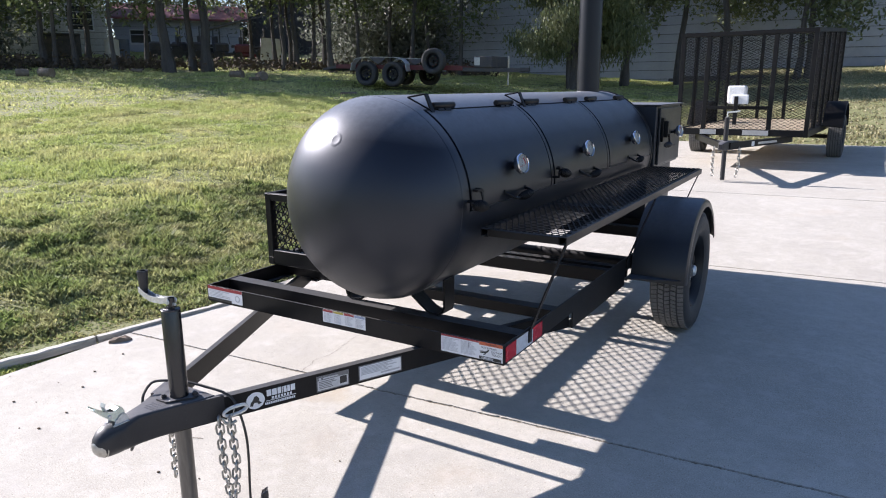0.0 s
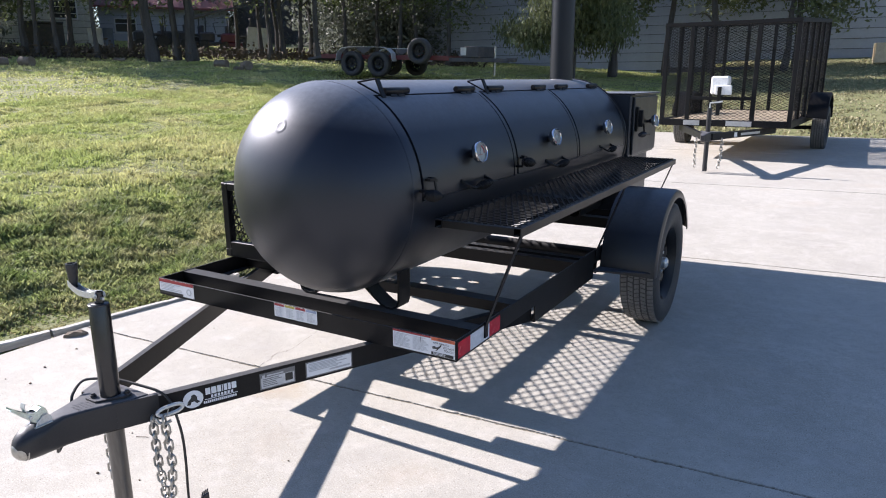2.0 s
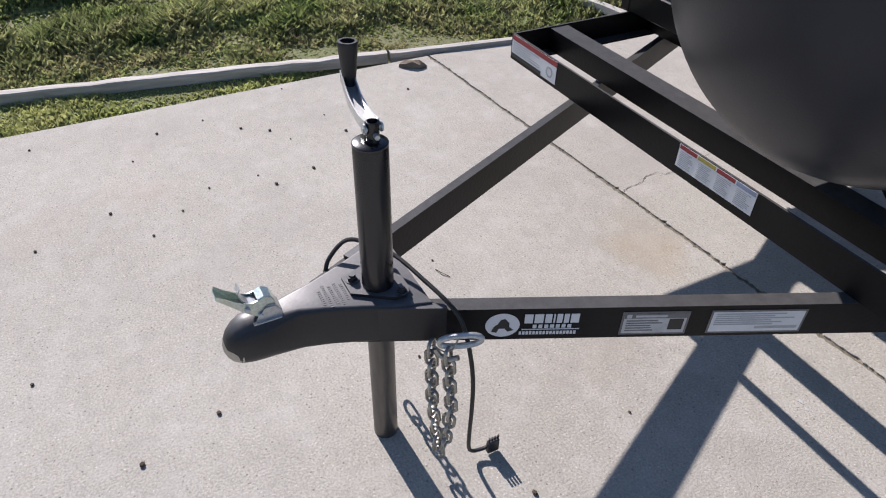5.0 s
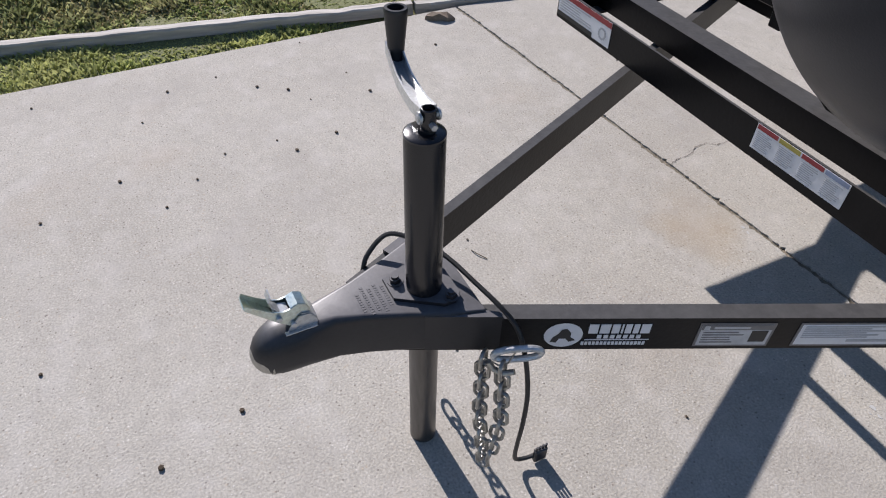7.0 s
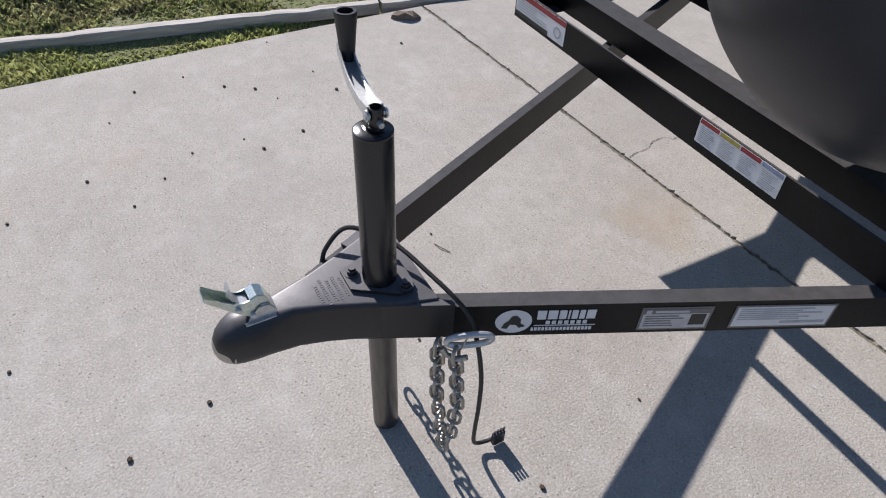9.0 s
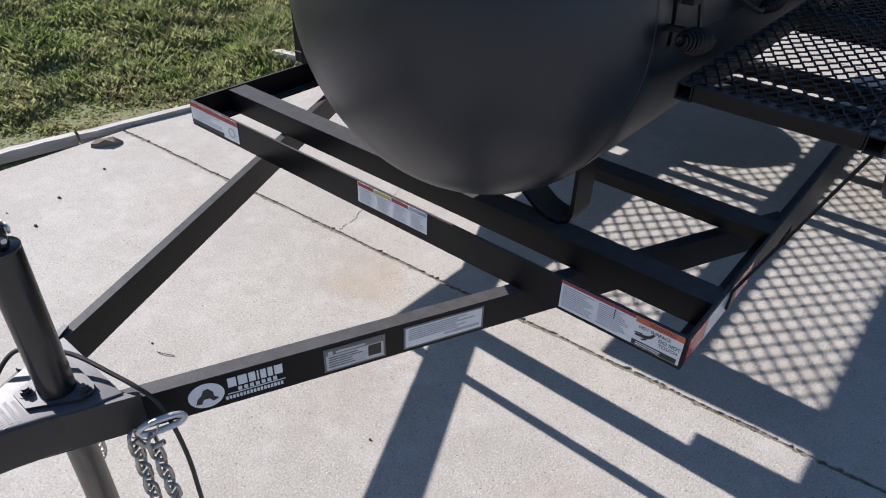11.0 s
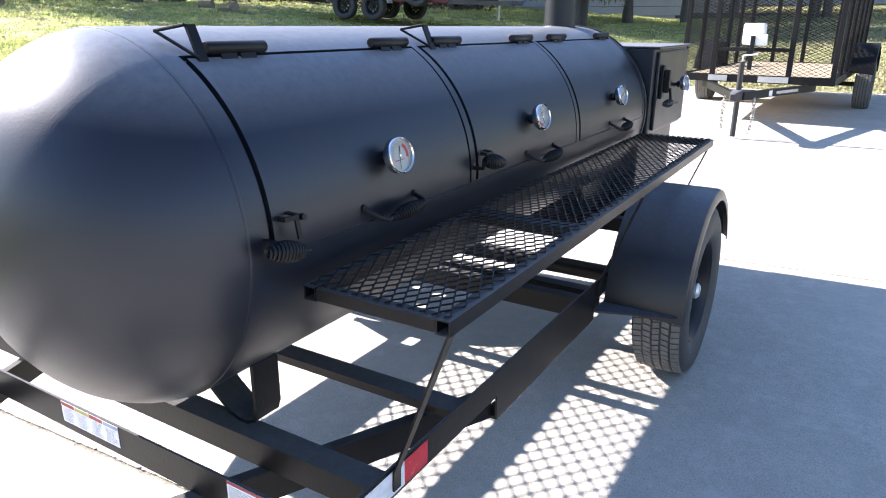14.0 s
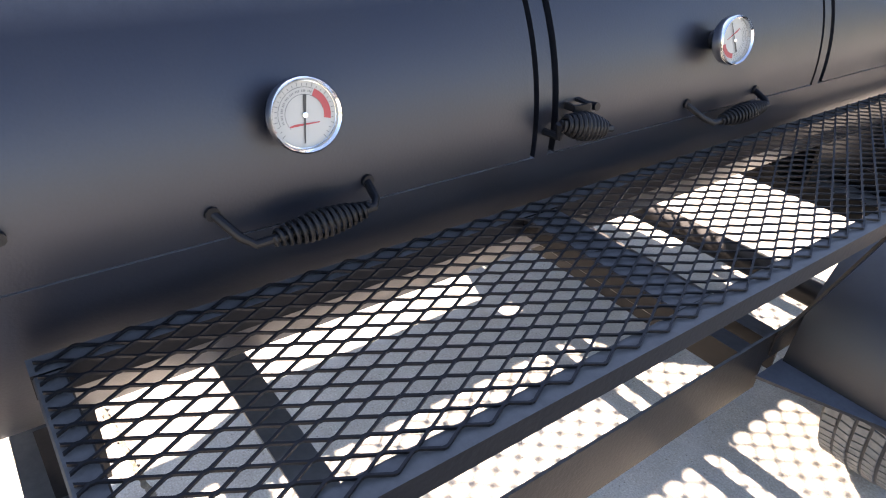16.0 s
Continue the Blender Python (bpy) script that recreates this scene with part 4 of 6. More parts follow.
for s in (-1, 1):
    wheel(trailer, pose(s * 0.948, WY, WZ) if s > 0 else pose(s * 0.948, WY, WZ, 0, 0, 180))
    g = Geo()
    fr = 0.402
    arcp = [(WY + fr * math.cos(t), WZ + 0.012 + fr * math.sin(t)) for t in np.linspace(math.pi, 0.34, 27)]
    x_in, x_out = 0.768, 1.056
    rings = []
    for y, z in arcp:
        k = Vector((y - WY, z - WZ - 0.012)).normalized()
        def at(x, d):
            return (s * x, y - k.x * d, z - k.y * d)
        rings.append([at(x_in, 0.0), at(x_out - 0.025, 0.0), at(x_out - 0.007, 0.006), at(x_out, 0.022), at(x_out, 0.045), at(x_out - 0.004, 0.045), at(x_out - 0.005, 0.024), at(x_out - 0.026, 0.004), at(x_in, 0.004)])
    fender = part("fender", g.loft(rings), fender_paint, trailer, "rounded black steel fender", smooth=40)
    part("fender_bracket", Geo().prism([(s * 0.763, WY - 0.50), (s * 0.763, WY - 0.37), (s * 1.03, WY - 0.392), (s * 1.03, WY - 0.410)], 2, 0.372, 0.379), fender_paint, fender)
    part("fender_back", Geo().prism([(WY - 0.36, 0.41), (WY + 0.33, 0.45), (WY + 0.25, 0.66), (WY, 0.73), (WY - 0.25, 0.66)], 0, s * 0.769, s * 0.774), frame_paint, fender)

# Coupler, jack, chains and cable.
def rrect(hw, zt, zb, y, r, n=5):
    r = min(r, hw * 0.95, (zt - zb) * 0.48)
    pts = []
    for cx, cz, a0 in ((hw - r, zt - r, 0), (-hw + r, zt - r, 90), (-hw + r, zb + r, 180), (hw - r, zb + r, 270)):
        for k in range(n):
            a = radians(a0 + 90 * k / (n - 1))
            pts.append((cx + r * math.cos(a), y, cz + r * math.sin(a)))
    return pts


CC = -0.020  # middle line of the tongue
secs = [(-0.690, 0.104, 0.4195, 0.405, 0.003), (-0.745, 0.090, 0.4205, 0.335, 0.007), (-0.80, 0.066, 0.4215, 0.334, 0.008), (-0.86, 0.043, 0.4225, 0.333, 0.009), (-0.905, 0.031, 0.424, 0.332, 0.012),
        (-0.935, 0.030, 0.420, 0.330, 0.018), (-0.956, 0.033, 0.419, 0.329, 0.028), (-0.978, 0.0355, 0.4235, 0.329, 0.034), (-0.997, 0.0345, 0.4225, 0.331, 0.033), (-1.013, 0.030, 0.413, 0.334, 0.030), (-1.025, 0.023, 0.401, 0.341, 0.023), (-1.033, 0.014, 0.386, 0.352, 0.014), (-1.036, 0.006, 0.376, 0.362, 0.006)]


def shell(rows, grow=0.0):
    return [[(CC + x, y, z) for x, y, z in rrect(hw + grow, zt, zb, y, r + grow, 7)] for y, hw, zt, zb, r in rows]


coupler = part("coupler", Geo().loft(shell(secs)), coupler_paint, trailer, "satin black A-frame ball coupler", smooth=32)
for s in (-1, 1):
    rings = []
    for y, leg in ((-0.78, 0.03), (-0.672, 0.010)):
        o = Vector((rail_x(y) + 0.003, y, 0))
        n = Vector((-1, RS, 0)).normalized()
        rings.append([Vector((s * (o + n * a).x - (0.055 if s < 0 else 0), (o + n * a).y, z)) for a, z in ((0, 0.4165), (leg, 0.4165), (leg, 0.4105), (0.0028, 0.4105), (0.0028, 0.336), (0, 0.336))])
    part("coupler_wing", Geo().loft(rings), coupler_paint, coupler)
g = Geo()
for k in range(6):
    w = (0.040, 0.062, 0.05, 0.058, 0.045, 0.03)[k]
    u = -w / 2
    while u < w / 2:
        g.box((CC + 0.012 + u, -0.862 + k * 0.0105, 0.4215), (CC + 0.012 + u + 0.0035, -0.8565 + k * 0.0105, 0.4230 - k * 0.0002), 0.0002)
        u += 0.0052
part("stamping", g, coupler_paint, coupler, "stamped rating lines", smooth=0)
# Latch: a folded zinc bracket on the coupler and an open channel lever pointing forward and up.
g = Geo()
for k in (-1, 1):
    x = CC + k * 0.0168
    g.prism([(-0.983, 0.404), (-0.932, 0.412), (-0.930, 0.430), (-0.940, 0.445), (-0.955, 0.446), (-0.972, 0.428)], 0, x - 0.0012, x + 0.0012)
    g.box((CC + 0.0165 if k > 0 else CC - 0.0235, -0.981, 0.4185), (CC + 0.0235 if k > 0 else CC - 0.0165, -0.932, 0.4210), 0.0008)
g.strip([(CC, -0.931, 0.416), (CC, -0.931, 0.432), (CC, -0.941, 0.446), (CC, -0.952, 0.448)], 0, CC - 0.0163, CC + 0.0163, 0.0024)
bk = part("latch_bracket", g, zinc, coupler, "zinc-plated coupler latch")
g = Geo()
for k in (-1, 1):
    x = CC + k * 0.0132
    top = [(-0.940, 0.432), (-0.938, 0.452), (-0.944, 0.463), (-0.955, 0.468), (-0.966, 0.463), (-0.976, 0.461), (-0.990, 0.466), (-1.010, 0.481), (-1.026, 0.496)]
    g.prism(top + [(-1.029, 0.489), (-1.010, 0.468), (-0.990, 0.446), (-0.972, 0.430), (-0.955, 0.422)], 0, x - 0.0011, x + 0.0011)
g.strip([(CC, -0.955, 0.424), (CC, -0.972, 0.432), (CC, -0.990, 0.448), (CC, -1.010, 0.470), (CC, -1.029, 0.491)], 0, CC - 0.0128, CC + 0.0128, 0.0020)
g.strip([(CC, -0.938, 0.450), (CC, -0.944, 0.463), (CC, -0.955, 0.468), (CC, -0.966, 0.463)], 0, CC - 0.0128, CC + 0.0128, 0.0020)
lever = part("latch_lever", g, zinc_green, bk)
part("finger_tab", Geo().strip([(CC, -0.968, 0.455), (CC, -0.981, 0.458), (CC, -0.990, 0.468), (CC, -0.994, 0.483), (CC, -0.990, 0.493)], 0, CC - 0.0095, CC + 0.0095, 0.0024), zinc, lever)
for y, z in ((-0.966, 0.432), (-0.985, 0.452)):
    part("rivet", Geo().tube([(CC - 0.0195, y, z), (CC - 0.0185, y, z), (CC + 0.0185, y, z), (CC + 0.0195, y, z)], [0.0040, 0.0048, 0.0048, 0.0040], 14), zinc, lever)
part("nose_lip", Geo().loft(shell([(-1.009, 0.0305, 0.390, 0.3335, 0.026), (-1.025, 0.0230, 0.392, 0.3405, 0.023), (-1.033, 0.0140, 0.386, 0.3515, 0.014), (-1.0365, 0.006, 0.376, 0.362, 0.006)], 0.0009)), galvanised, coupler, "worn bare metal lip")

JX, JY = 0.002, -0.757
jack = part("jack", Geo().lathe([(0.0285, 0.428), (0.0285, 0.708), (0.0265, 0.712), (0.0, 0.712)], 32, pose(JX, JY, 0)), gloss_black, trailer, "gloss black tube tongue jack")
part("inner_tube", Geo().lathe([(0.0, 0.0), (0.0255, 0.0), (0.0255, 0.335), (0.0, 0.335)], 28, pose(JX, JY, 0)), jack_steel, jack, "worn inner jack tube standing on the concrete")
part("jack_cap", Geo().lathe([(0.0287, 0.7095), (0.0288, 0.7125), (0.026, 0.7145), (0.010, 0.715), (0.010, 0.72), (0.0, 0.72)], 28, pose(JX, JY, 0)), gloss_black, jack)
g = Geo().prism([(JX - 0.040, JY - 0.054), (JX + 0.006, JY - 0.054), (JX + 0.050, JY + 0.012), (JX + 0.050, JY + 0.032), (JX + 0.036, JY + 0.045), (JX - 0.046, JY + 0.045), (JX - 0.062, JY + 0.032), (JX - 0.062, JY + 0.012)], 2, 0.4208, 0.4278)
part("flange", g, coupler_paint, jack)
for dx, dy in ((-0.026, -0.038), (-0.048, 0.028), (0.040, 0.028)):
    part("bolt", Geo().tube([(JX + dx, JY + dy, 0.4276), (JX + dx, JY + dy, 0.429)], 0.013, 16).tube([(JX + dx, JY + dy, 0.429), (JX + dx, JY + dy, 0.4365)], 0.0095, 6).tube([(JX + dx, JY + dy, 0.4365), (JX + dx, JY + dy, 0.441)], 0.006, 10), coupler_paint, jack)
part("crank_post", Geo().lathe([(0.0118, 0.712), (0.0105, 0.718), (0.0105, 0.7465), (0.0085, 0.7475), (0.0085, 0.738), (0.0, 0.738)], 18, pose(JX, JY + 0.005, 0)), gloss_black, jack)
g = Geo().tube([(JX, JY - 0.012, 0.736), (JX, JY + 0.022, 0.736)], 0.0050, 6).tube([(JX, JY - 0.010, 0.736), (JX, JY - 0.007, 0.736)], 0.0085, 14).tube([(JX, JY + 0.017, 0.736), (JX, JY + 0.020, 0.736)], 0.0085, 14).tube([(JX + 0.010, JY + 0.005, 0.728), (JX + 0.019, JY + 0.005, 0.728)], 0.0045, 6)
crank = part("crank", g, zinc, jack, "folded zinc crank with a black grip")
arm = [Vector((JX - 0.001, JY + 0.005, 0.740)), Vector((-0.035, -0.748, 0.732)), Vector((-0.075, -0.741, 0.726)), Vector((-0.115, -0.734, 0.724)), Vector((-0.150, -0.727, 0.728)), Vector((-0.186, -0.720, 0.738))]
part("crank_arm", Geo().loft([[p + Vector((0, 0.012, 0.009)), p + Vector((0, 0.012, -0.009)), p + Vector((0, -0.012, -0.009)), p + Vector((0, -0.012, 0.009)), p + Vector((0, -0.0095, 0.009)), p + Vector((0, -0.0095, -0.005)), p + Vector((0, 0.0095, -0.005)), p + Vector((0, 0.0095, 0.009))] for p in arm]), zinc, crank)
d = Vector((-0.002, 0.002, 0.065)).normalized()
b0 = Vector((-0.1705, -0.7215, 0.7215))
mg = Matrix.Translation(b0) @ d.to_track_quat("Z", "Y").to_matrix().to_4x4()
part("crank_grip", Geo().lathe([(0.0, 0.0), (0.0115, 0.0), (0.0125, 0.022), (0.0148, 0.048), (0.0172, 0.072), (0.0175, 0.077), (0.0165, 0.079), (0.0120, 0.079), (0.0112, 0.045), (0.0, 0.045)], 20, mg), grip_black, crank)


def link(c, d, u, length, half, wire):
    """One oval chain link about c, long along d, lying in the plane of d and u."""
    c, d, u = Vector(c), Vector(d).normalized(), Vector(u)
    u = (u - d * u.dot(d)).normalized()
    pts = []
    for k in range(14):
        a = 2 * math.pi * k / 14
        pts.append(c + d * ((length / 2 - half) * (1 if math.cos(a) > 0 else -1) + half * math.cos(a)) + u * (half * math.sin(a)))
    return Geo().tube(pts, wire, 6, closed=True)


def chain(parent, pts, pitch, length, half, wire, mat):
    pts = [Vector(p) for p in pts]
    dist = [0]
    for a, b in zip(pts, pts[1:]):
        dist.append(dist[-1] + (b - a).length)
    k, s = 0, 0.0
    while s < dist[-1]:
        i = max(j for j in range(len(dist) - 1) if dist[j] <= s)
        d = pts[i + 1] - pts[i]
        c = pts[i] + d * ((s - dist[i]) / d.length)
        u = Vector((0.8, 0.6, 0)) if k % 2 else Vector((-0.6, 0.8, 0))
        part("link", link(c, d, u, length, half, wire), mat, parent, smooth=60)
        s += pitch
        k += 1


safety = new("safety_chain")
safety.parent = trailer
tagged(safety, "galvanised safety chains hanging from the tongue")
chain(safety, [(0.118, -0.708, 0.345), (0.120, -0.706, 0.20), (0.134, -0.696, 0.045)], 0.0265, 0.039, 0.0115, 0.0034, galvanised)
chain(safety, [(0.148, -0.690, 0.345), (0.152, -0.682, 0.20), (0.140, -0.690, 0.055)], 0.0265, 0.039, 0.0115, 0.0034, galvanised)
chain(safety, [(-0.135, -0.700, 0.345), (-0.137, -0.698, 0.20), (-0.148, -0.694, 0.055)], 0.0265, 0.039, 0.0115, 0.0034, galvanised)
ringp = []
for k in range(28):
    a = 2 * math.pi * k / 28
    u, w = 0.037 * math.copysign(abs(math.cos(a)) ** 0.7, math.cos(a)), 0.0125 * math.sin(a)
    ringp.append((0.150 + u * 0.42, -0.668 + u * 0.90, 0.375 + w + u * 0.10))
part("quick_hook", Geo().tube(ringp, 0.0056, 10, closed=True), zinc, safety, "bright steel snap hook")
part("hook_tail", Geo().tube([(0.132, -0.708, 0.358), (0.138, -0.702, 0.343), (0.150, -0.690, 0.338), (0.160, -0.676, 0.346)], 0.0052, 10), galvanised, safety)
part("hook_wire", Geo().tube([(0.126, -0.712, 0.362), (0.142, -0.694, 0.351), (0.150, -0.682, 0.360), (0.152, -0.674, 0.384)], 0.0016, 6), galvanised, safety)


def smooth_line(pts, n=8):
    pts = [Vector(p) for p in pts]
    out = []
    for i in range(len(pts) - 1):
        p0, p1, p2, p3 = pts[max(i - 1, 0)], pts[i], pts[i + 1], pts[min(i + 2, len(pts) - 1)]
        for k in range(n):
            t = k / n
            out.append(0.5 * (2 * p1 + (p2 - p0) * t + (2 * p0 - 5 * p1 + 4 * p2 - p3) * t * t + (3 * p1 - p0 - 3 * p2 + p3) * t ** 3))
    return out + [pts[-1]]


cable = part("trailer_cable", Geo().tube(smooth_line([(-0.020, -0.915, 0.334), (-0.048, -0.905, 0.296), (-0.080, -0.872, 0.300), (-0.088, -0.83, 0.392), (-0.100, -0.812, 0.425), (-0.108, -0.774, 0.450), (-0.082, -0.742, 0.452), (-0.030, -0.708, 0.447), (0.043, -0.685, 0.436), (0.100, -0.668, 0.424), (0.128, -0.656, 0.400), (0.150, -0.650, 0.350), (0.166, -0.647, 0.277), (0.166, -0.645, 0.190), (0.156, -0.640, 0.105), (0.148, -0.634, 0.040), (0.146, -0.624, 0.018), (0.150, -0.604, 0.016), (0.154, -0.586, 0.022)]), 0.0042, 8), cable_black, trailer, "black lighting cable hanging to a flat plug")
g = Geo().box((0.150, -0.594, 0.004), (0.162, -0.566, 0.040), 0.003)
for k in range(4):
    g.tube([(0.156, -0.590 + 0.0068 * k, 0.039), (0.158, -0.590 + 0.0068 * k, 0.052)], 0.0024, 6)
part("plug", g, coupler_paint, cable, "flat four-pin plug")

# ---- stickers and plates on the trailer ----
class Face:
    """A flat place for stickers: origin, direction along, direction up, and out."""

    def __init__(self, o, ex, ez):
        self.o, self.ex, self.ez = Vector(o), Vector(ex).normalized(), Vector(ez).normalized()
        self.n = self.ex.cross(self.ez)

    def at(self, u, w, h):
        return self.o + self.ex * u + self.ez * w + self.n * h

    def plate(self, g, u0, u1, w0, w1, h0, h1):
        p = [self.at(u, w, h) for h in (h0, h1) for u, w in ((u0, w0), (u1, w0), (u1, w1), (u0, w1))]
        return g.add(p, [(3, 2, 1, 0), (4, 5, 6, 7), (0, 1, 5, 4), (1, 2, 6, 5), (2, 3, 7, 6), (3, 0, 4, 7)])

    def put(self, name, mat, parent, u0, u1, w0, w1, h0=0.0004, h1=0.0012, label=""):
        return part(name, self.plate(Geo(), u0, u1, w0, w1, h0, h1), mat, parent, label, smooth=0)

    def lines(self, parent, mat, u0, u1, w0, w1, rows, seed=1, h=0.0015, fill=0.45):
        g, rng = Geo(), random.Random(seed)
        dz = (w1 - w0) / rows
        for k in range(rows):
            e = u0 + (u1 - u0) * rng.uniform(0.6, 1.0)
            self.plate(g, u0, e, w0 + dz * (k + 0.3), w0 + dz * (k + 0.3 + fill), h - 0.0006, h)
        part("print", g, mat, parent, smooth=0)

    def words(self, parent, mat, text, u, w, size, h=0.0016):
        cu = bpy.data.curves.new("words", "FONT")
        cu.body, cu.size, cu.extrude = text, size, 0.0002
        tmp = new("words", cu)
        me = bpy.data.meshes.new_from_object(tmp.evaluated_get(bpy.context.evaluated_depsgraph_get()))
        bpy.data.objects.remove(tmp)
        basis = Matrix.Identity(4)
        for i, c in enumerate((self.ex, self.ez, self.n)):
            for r in range(3):
                basis[r][i] = c[r]
        me.transform(Matrix.Translation(self.at(u, w, h)) @ basis)
        me.materials.append(mat)
        ob = new("lettering", me)
        ob.parent = parent
        return ob


front = Face((0, 0, 0), (1, 0, 0), (0, 0, 1))
s1 = front.put("warning_sticker", paper, trailer, -0.757, -0.535, 0.420, 0.4845, label="white safety sticker with a dark red band")
front.put("band", red_ink, s1, -0.757, -0.535, 0.470, 0.4845, 0.0012, 0.0017)
front.put("dark_corner", black_ink, s1, -0.757, -0.605, 0.420, 0.431, 0.0012, 0.0017)
front.lines(s1, grey_ink, -0.750, -0.61, 0.435, 0.468, 5, 2, 0.0017)
g = Geo()
for k in range(14):
    a = 2 * math.pi * k / 14
    front.plate(g, -0.566 + 0.013 * math.cos(a) - 0.003, -0.566 + 0.013 * math.cos(a) + 0.003, 0.445 + 0.013 * math.sin(a) - 0.0025, 0.445 + 0.013 * math.sin(a) + 0.0025, 0.0012, 0.0017)
part("ring_mark", g, grey_ink, s1, smooth=0)

s2 = front.put("warning_sticker", paper, trailer, -0.064, 0.155, 0.430, 0.4845, label="white safety sticker in four columns")
for k, ink in enumerate((red_ink, yellow_ink, red_ink, blue_ink)):
    a = -0.062 + k * 0.0545
    front.put("header", ink, s2, a, a + 0.051, 0.4745, 0.4840, 0.0012, 0.0017)
    front.lines(s2, grey_ink, a + 0.004, a + 0.047, 0.434, 0.471, 9, 10 + k, 0.0017)

s3 = front.put("warning_sticker", paper, trailer, 0.505, 0.757, 0.418, 0.4845, label="white safety sticker with a red band and a burn warning")
front.put("header", red_ink, s3, 0.505, 0.663, 0.4775, 0.4845, 0.0012, 0.0017)
front.put("header", orange_ink, s3, 0.664, 0.757, 0.472, 0.4845, 0.0012, 0.0017)
front.words(s3, black_ink, "WARNING", 0.690, 0.4745, 0.0105, 0.0018)
for k in range(2):
    front.lines(s3, grey_ink, 0.510 + 0.078 * k, 0.580 + 0.078 * k, 0.424, 0.474, 12, 20 + k, 0.0017)
front.put("slash", black_ink, s3, 0.621, 0.6225, 0.452, 0.476, 0.0012, 0.0018)
front.words(s3, black_ink, "HOT SURFACE", 0.672, 0.4605, 0.0095, 0.0017)
front.words(s3, black_ink, "DO NOT", 0.7125, 0.4490, 0.0105, 0.0017)
front.words(s3, black_ink, "TOUCH", 0.7140, 0.4385, 0.0105, 0.0017)
front.put("caution_panel", black_ink, s3, 0.664, 0.752, 0.419, 0.4305, 0.0012, 0.0017)
front.lines(s3, paper, 0.672, 0.748, 0.4205, 0.429, 2, 31, 0.0021)
g = Geo()
for pts in ([(0.668, 0.4415), (0.690, 0.4425), (0.700, 0.449), (0.706, 0.4595), (0.7005, 0.4595), (0.694, 0.452), (0.680, 0.448), (0.668, 0.446)], [(0.666, 0.4475), (0.682, 0.4485), (0.681, 0.4515), (0.666, 0.4495)], [(0.684, 0.436), (0.692, 0.441), (0.690, 0.444), (0.680, 0.4375)]):
    g.add([front.at(u, w, 0.0017) for u, w in pts], [tuple(range(len(pts)))])
part("pictogram", g, black_ink, s3, smooth=0)

side = Face((HALF, 0, 0), (0, 1, 0), (0, 0, 1))
for a, b, mt, lb in ((0.012, 0.098, reflector_red, "red reflective tape"), (0.099, 0.245, reflector_white, "white reflective tape"), (0.246, 0.335, reflector_red, "red reflective tape")):
    side.put("reflector_tape", mt, trailer, a, b, BOT + 0.008, TOP - 0.010, label=lb)

rail = Face((rail_x(0), 0, 0), (RS, 1, 0), (0, 0, 1))
K = math.hypot(1, RS)


def ru(y):
    return y * K


zc = 0.370
badge = part("badge", Geo().add([rail.at(ru(-0.580) + 0.031 * math.cos(t), zc + 0.029 * math.sin(t), 0.001) for t in np.linspace(0, 2 * math.pi, 33)[:-1]], [tuple(range(32))]), paper, trailer, "round white maker's badge with white bars beside it", smooth=0)
g = Geo()
for pts in ([(-0.020, -0.016), (-0.010, -0.018), (-0.006, -0.008), (0.004, -0.008), (0.010, -0.016), (0.021, -0.012), (0.012, -0.004), (0.012, 0.006), (0.004, 0.016), (-0.004, 0.014), (-0.008, 0.004), (-0.016, -0.004)],):
    g.add([rail.at(ru(-0.580) + u, zc + w, 0.0014) for u, w in pts], [tuple(range(len(pts)))])
part("mark", g, black_ink, badge, smooth=0)
g = Geo()
u = ru(-0.545)
for wdt in (0.018, 0.019, 0.015, 0.006, 0.013, 0.012, 0.018):
    rail.plate(g, u, u + wdt - 0.003, zc + 0.004, zc + 0.026, 0.0004, 0.0011)
    u += wdt
end = u
rail.plate(g, ru(-0.548), end, zc - 0.0125, zc - 0.0105, 0.0004, 0.0011)
u = ru(-0.545) + 0.016
while u < end - 0.02:
    rail.plate(g, u, u + 0.007, zc - 0.0085, zc + 0.000, 0.0004, 0.0011)
    u += 0.0105
u = ru(-0.552)
while u < end - 0.004:
    rail.plate(g, u, u + 0.0045, zc - 0.0245, zc - 0.0165, 0.0004, 0.0011)
    u += 0.0062
part("badge_print", g, paper, badge, smooth=0)
p1 = rail.put("serial_plate", dull_plate, trailer, ru(-0.386), ru(-0.275), zc - 0.029, zc + 0.028, label="dull grey data plate with a dark border and a code block")
rail.put("field", plate_grey, p1, ru(-0.386) + 0.004, ru(-0.275) - 0.004, zc - 0.025, zc + 0.024, 0.0012, 0.0016)
rail.put("header", dull_plate, p1, ru(-0.386) + 0.004, ru(-0.275) - 0.004, zc + 0.012, zc + 0.024, 0.0016, 0.0019)
rail.put("seal", plate_grey, p1, ru(-0.386) + 0.008, ru(-0.386) + 0.017, zc + 0.013, zc + 0.022, 0.0019, 0.0022)
rail.put("title", plate_grey, p1, ru(-0.386) + 0.024, ru(-0.312), zc + 0.015, zc + 0.020, 0.0019, 0.0022)
rail.lines(p1, dull_plate, ru(-0.386) + 0.009, ru(-0.31) - 0.006, zc - 0.021, zc + 0.009, 5, 41, 0.002)
rail.put("code_block", black_ink, p1, ru(-0.307), ru(-0.283), zc - 0.017, zc + 0.010, 0.0016, 0.002)
p2 = rail.put("load_plate", dull_plate, trailer, ru(-0.240), ru(-0.080), zc - 0.029, zc + 0.028, label="pale load data plate with grey print and a dark border")
